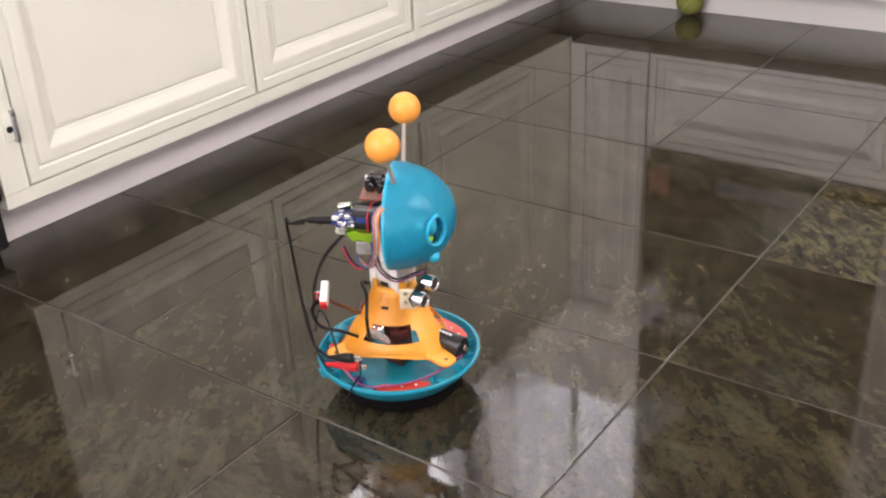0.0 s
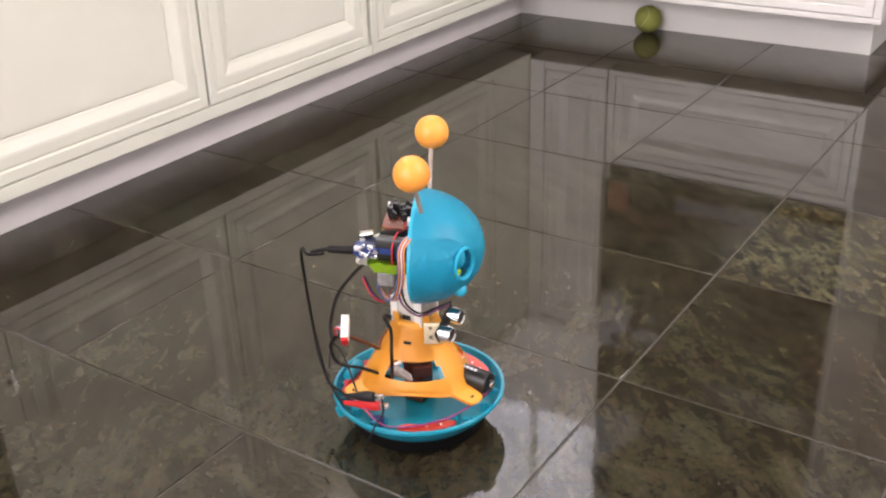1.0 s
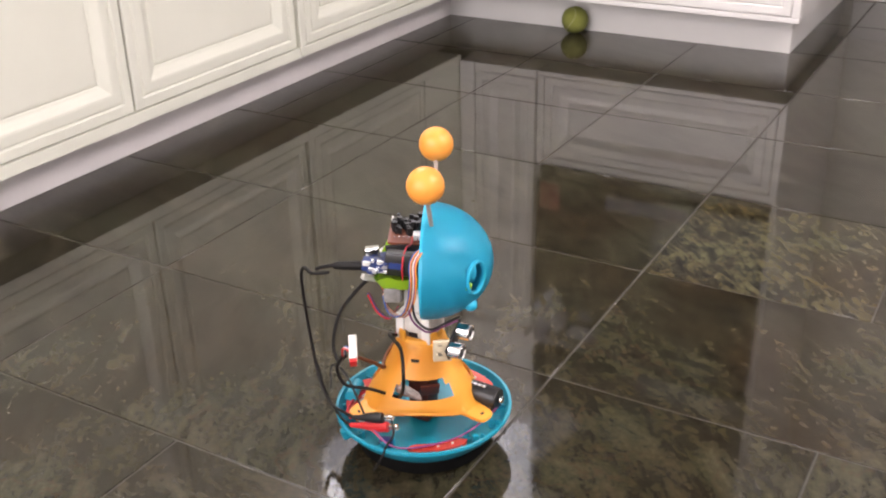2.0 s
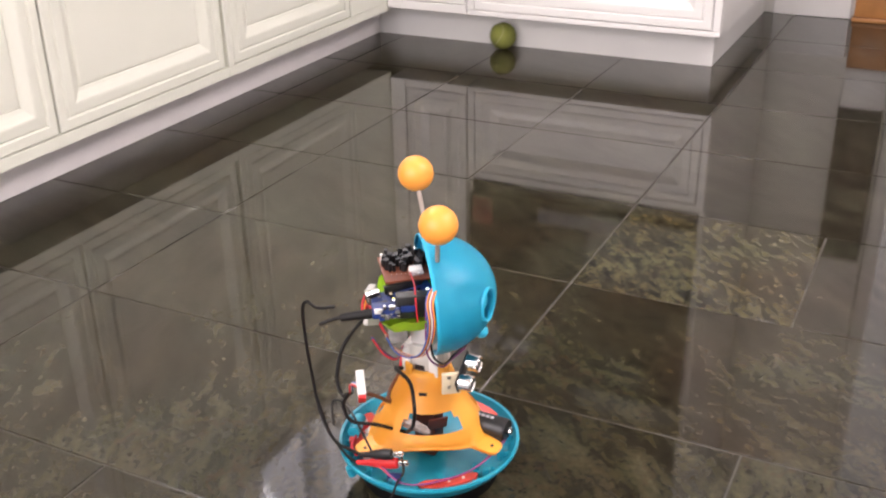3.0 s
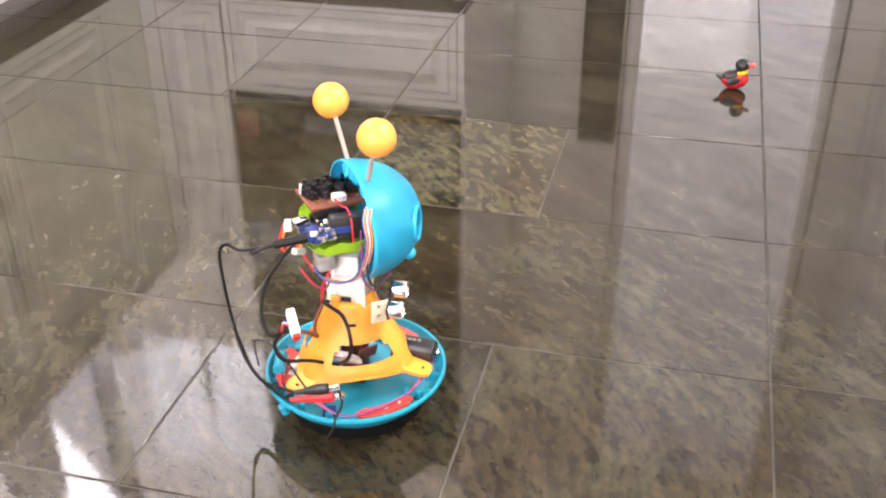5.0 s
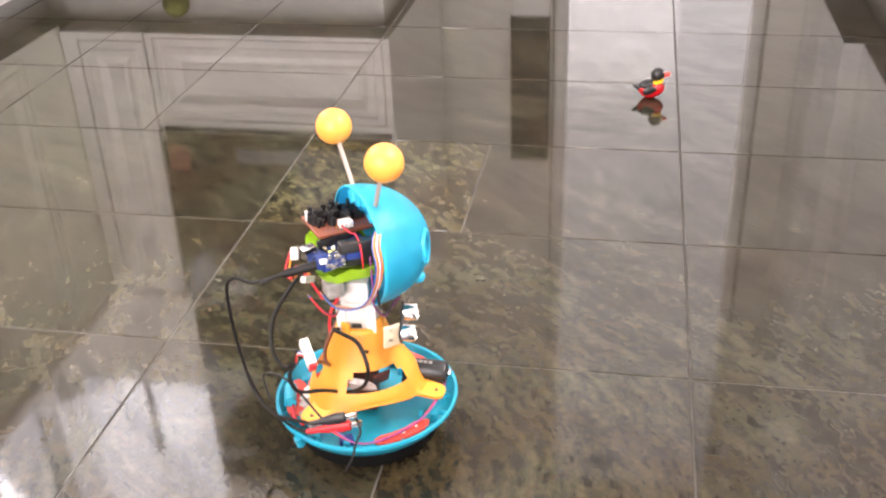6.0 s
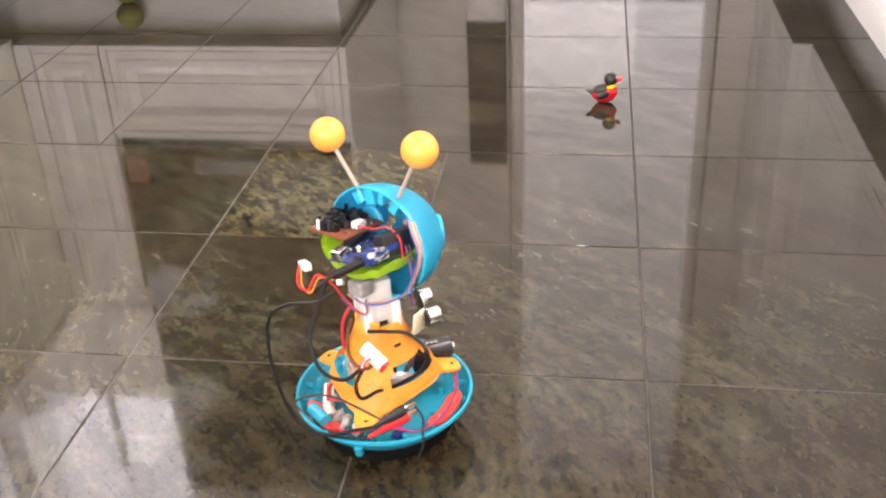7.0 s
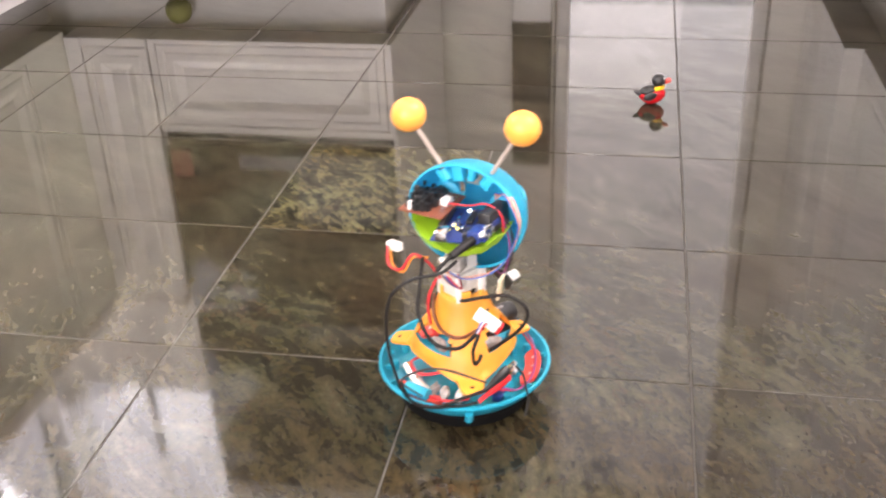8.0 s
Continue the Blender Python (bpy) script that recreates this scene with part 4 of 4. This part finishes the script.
cable("wire", [(-0.007, -0.048, 0.012), (-0.010, -0.056, -0.012), (-0.008, -0.052, -0.038), (0.006, -0.040, -0.059), (0.020, -0.022, -0.063), (0.034, -0.010, -0.062)], 0.0010, WIRES["purple"], head)
cable("wire", [(-0.050, 0.060, -0.020), (-0.058, 0.056, -0.036), (-0.058, 0.042, -0.040), (-0.054, 0.030, -0.022), (-0.048, 0.016, -0.030), (-0.038, 0.008, -0.052)], 0.0013, WIRES["red"], head)
cable("wire", [(-0.050, 0.058, -0.022), (-0.056, 0.052, -0.038), (-0.056, 0.040, -0.043), (-0.052, 0.030, -0.026), (-0.046, 0.016, -0.026)], 0.0010, WIRES["orange"], head)
for k, cname in enumerate(("red", "blue", "brown")):
    cable("wire", [(-0.056, -0.010 + k * 0.003, -0.036), (-0.046, -0.016 + k * 0.003, -0.052), (-0.034, -0.014, -0.060), (-0.026, -0.006, -0.050)], 0.0010, WIRES[cname], head, steps=6)

# leads that hang from the robot
cable("power_lead", [(-0.062, -0.067, 0.2180), (-0.082, -0.067, 0.2130), (-0.103, -0.050, 0.2070), (-0.118, -0.036, 0.188), (-0.121, -0.030, 0.150), (-0.117, -0.030, 0.108), (-0.106, -0.036, 0.066), (-0.084, -0.050, 0.050), (-0.056, -0.068, 0.058), (-0.038, -0.077, 0.0625)], 0.0017, RUBBER, robot, "black power lead")
cable("power_lead", [(-0.112, -0.032, 0.086), (-0.096, -0.040, 0.052), (-0.064, -0.064, 0.048), (-0.046, -0.0745, 0.050)], 0.0014, RUBBER, robot, "black power lead")
cable("power_lead", [(0.004, -0.074, 0.073), (0.010, -0.082, 0.060), (0.006, -0.090, 0.050), (0.004, -0.096, 0.040), (-0.004, -0.099, 0.024)], 0.0012, RUBBER, robot, "thin black lead over the rim")
cable("servo_lead", [(-0.050, 0.000, 0.190), (-0.066, -0.014, 0.172), (-0.080, -0.028, 0.148), (-0.078, -0.046, 0.124), (-0.062, -0.064, 0.118), (-0.046, -0.074, 0.132)], 0.0020, RUBBER, robot, "black servo lead")
cn = part("connector", box(-0.006, 0.006, -0.004, 0.004, -0.013, 0.013, 0.001), WHITE, robot, "white plug on the servo lead", m=Matrix.Translation((-0.034, -0.077, 0.145)) @ Vector((-0.0155, 0.0251, 0.0175)).to_track_quat("Z", "X").to_matrix().to_4x4())
part("connector_end", box(-0.0055, 0.0055, -0.0035, 0.0035, -0.0165, -0.013, 0.0006), RED, cn)
cable("servo_lead", [(-0.046, -0.078, 0.134), (-0.054, -0.078, 0.118), (-0.048, -0.074, 0.098), (-0.028, -0.060, 0.090), (-0.010, -0.039, 0.073), (0.004, -0.054, 0.088), (0.017, -0.071, 0.110), (0.021, -0.076, 0.132), (0.010, -0.060, 0.146), (-0.008, -0.044, 0.145), (-0.020, -0.030, 0.140), (-0.018, -0.020, 0.134)], 0.0019, RUBBER, robot, "black servo lead")
cable("servo_lead", [polar(0.030, 140, 0.128), polar(0.034, 165, 0.112), polar(0.0375, 190, 0.102), polar(0.0405, 212, 0.098), polar(0.0430, 230, 0.100), polar(0.058, 241, 0.116), (-0.036, -0.073, 0.134)], 0.0019, WIRES["brown"], robot, "dark brown lead wound round the trunk")
for k, cname in enumerate(("red", "white", "blue")):
    cable("wire", [(-0.034, -0.077 + 0.002 * k, 0.140), (-0.042, -0.082 + 0.002 * k, 0.146), (-0.046, -0.078 + 0.002 * k, 0.134)], 0.0009, WIRES[cname], robot, steps=5)
cable("wire", [(-0.024, -0.074, 0.060), (0.004, -0.080, 0.044), (0.034, -0.072, 0.046), (0.066, -0.040, 0.050), (0.080, 0.004, 0.056), (0.078, 0.022, 0.058)], 0.0010, WIRES["purple"], robot)
cable("wire", [(-0.024, -0.076, 0.056), (0.006, -0.078, 0.042), (0.036, -0.068, 0.044), (0.064, -0.040, 0.048), (0.078, 0.006, 0.052), (0.078, 0.018, 0.056)], 0.0010, WIRES["red"], robot)
cable("wire", [(-0.060, 0.020, 0.036), (-0.072, -0.010, 0.042), (-0.066, -0.046, 0.046), (-0.050, -0.066, 0.052)], 0.0016, WIRES["red"], robot)
cable("wire", [(-0.030, 0.040, 0.040), (-0.050, 0.030, 0.046), (-0.060, 0.000, 0.052), (-0.040, -0.020, 0.058), (-0.030, -0.030, 0.075)], 0.0016, WIRES["red"], robot)
cable("wire", [(-0.090, -0.040, 0.060), (-0.100, -0.020, 0.075), (-0.070, -0.040, 0.085), (-0.030, -0.070, 0.064)], 0.0012, WIRES["black"], robot)
cable("wire", [(-0.024, 0.012, 0.150), (-0.034, 0.014, 0.130), (-0.036, 0.012, 0.105), (-0.030, 0.008, 0.080)], 0.0016, WIRES["red"], robot)

# floor: grout bed, then slate tiles
fl = structure("floor", box(W0 - 0.12, W1 + 0.12, S0 - 0.12, N0 + 0.12, -0.06, -0.0012), GROUT, "polished dark slate tile floor with grey grout", "floor")
T, G = 0.305, 0.0011
# joints across each course, in tile widths; courses run along x
COURSES = {j: [-5, -3, -2, -1, 0, 2, 4, 6] for j in range(0, 6)}
COURSES.update({j: [-5, -4, -2, 0, 2, 4, 6] for j in (-1, -2)})
COURSES[-1] = [-5, -4, -2, 0, 1, 2, 4, 6]
COURSES[-3] = [-5, -4, -2, 0, 1, 2, 4, 6]
COURSES.update({j: [-5, -3, -1, 1, 3, 5, 6] if j % 2 == 0 else [-5, -4, -2, 0, 2, 4, 6] for j in range(-11, -3)})
tile_meshes = {}
rng = random.Random(3)
for j, cuts in sorted(COURSES.items()):
    for a, b in zip(cuts, cuts[1:]):
        w = b - a
        stone = MOTTLED if (j, a) == (-1, 0) else OLIVE if (j, a) in ((-2, 0), (-3, 0), (-3, 1), (-1, -2), (-2, 2)) else SLATE
        if (w, stone) not in tile_meshes:
            tile_meshes[w, stone] = mesh_of("tile", box(-w * T / 2 + G, w * T / 2 - G, -T / 2 + G, T / 2 - G, -0.009, 0.0, 0.0008, 1), stone)
        t = new("tile", tile_meshes[w, stone])
        t.parent = fl
        t.matrix_local = pose((a + b) / 2 * T, (j + 0.5) * T, 0, rng.uniform(-0.03, 0.03), rng.uniform(-0.03, 0.03), rng.choice((0, 180)))


BODY = [  # seconds, x, y, yaw
    (0.0, -0.2438, -0.8079, 1), (0.5, -0.1994, -0.8031, 1), (1.0, -0.1557, -0.7951, 2), (2.5, -0.0274, -0.7788, 3), (3.0, 0.0160, -0.7760, 3), (3.5, 0.0570, -0.7715, 3),
    (4.0, 0.0960, -0.7660, 3), (4.5, 0.1401, -0.7480, 2), (6.0, 0.2786, -0.7351, 3), (6.5, 0.3187, -0.7300, 8), (6.75, 0.327, -0.718, 18), (7.0, 0.3325, -0.7048, 31.5),
    (7.25, 0.3370, -0.6960, 41), (7.5, 0.3435, -0.6840, 47), (8.0, 0.3644, -0.6521, 50)]
HEAD = [  # seconds, yaw of the head in the room, its lean towards -x and towards -y
    (0, 27.3, -1.0, 0.1), (0.2, 32.4, -1.0, -0.9), (0.5, 34.3, -2.4, 1.1), (0.8, 28.7, -2.4, -1.0), (1, 25.6, -1.5, 0.5), (1.2, 28.7, -1.7, 1.1), (1.45, 36.7, -1.5, 0.1), (1.8, 30.7, -1.4, -0.4), (2.05, 25.5, -0.9, -0.8), (2.3, 28.1, -0.4, -1.2), (2.5, 33.9, -0.3, -1.1), (2.7, 34.6, -2.3, 0.1), (3, 36.9, 0.2, 4.3), (3.3, 26.6, 0.4, 1.3),
    (3.5, 28.5, -1.0, -1.1), (3.7, 35.6, 0.2, -4.3), (4, 36.8, 1.0, 0.0), (4.3, 28.1, 2.0, -2.6), (4.5, 27.1, 0.4, -3.4), (4.7, 31.8, 1.3, -3.8), (5, 38.2, 1.0, -2.6), (5.4, 28.0, -0.9, -0.7), (5.8, 31.6, -2.8, 0.1), (6, 36.1, 0.7, -2.2), (6.2, 37.5, -0.5, 1.5), (6.5, 35.8, 0.7, 2.8), (6.8, 41.2, -1.2, 0.7), (7, 56.8, 1.9, -5.0), (7.2, 74.8, 5.0, 0.1), (7.3, 80.3, 5.8, 1.8), (7.5, 85.0, 5.7, 10.8), (7.7, 73.0, -0.4, -0.3), (7.9, 73.3, 1.1, 1.5), (8, 72.1, -0.1, 0.5)]


def body_yaw(t):
    for a, b in zip(BODY, BODY[1:]):
        if a[0] <= t <= b[0]:
            return a[3] + (b[3] - a[3]) * (t - a[0]) / (b[0] - a[0])
    return BODY[-1][3]


def motions():
    walk(robot, [(t, pose(x, y, 0, 0, 0, a)) for t, x, y, a in BODY])
    rows = []
    for t, a, lean, bow in HEAD:
        b = body_yaw(t)
        tip = pose(0, 0, 0.125) @ pose(0, 0, 0, 0, 0, -b) @ pose(0, 0, 0, bow, 0, 0) @ pose(0, 0, 0, 0, -lean, 0) @ pose(0, 0, 0, 0, 0, b) @ pose(0, 0, -0.125)
        rows.append((t, tip @ pose(HC.x, HC.y, HC.z) @ pose(0, 0, 0, 0, 0, a - b)))
    walk(head, rows)


motions()
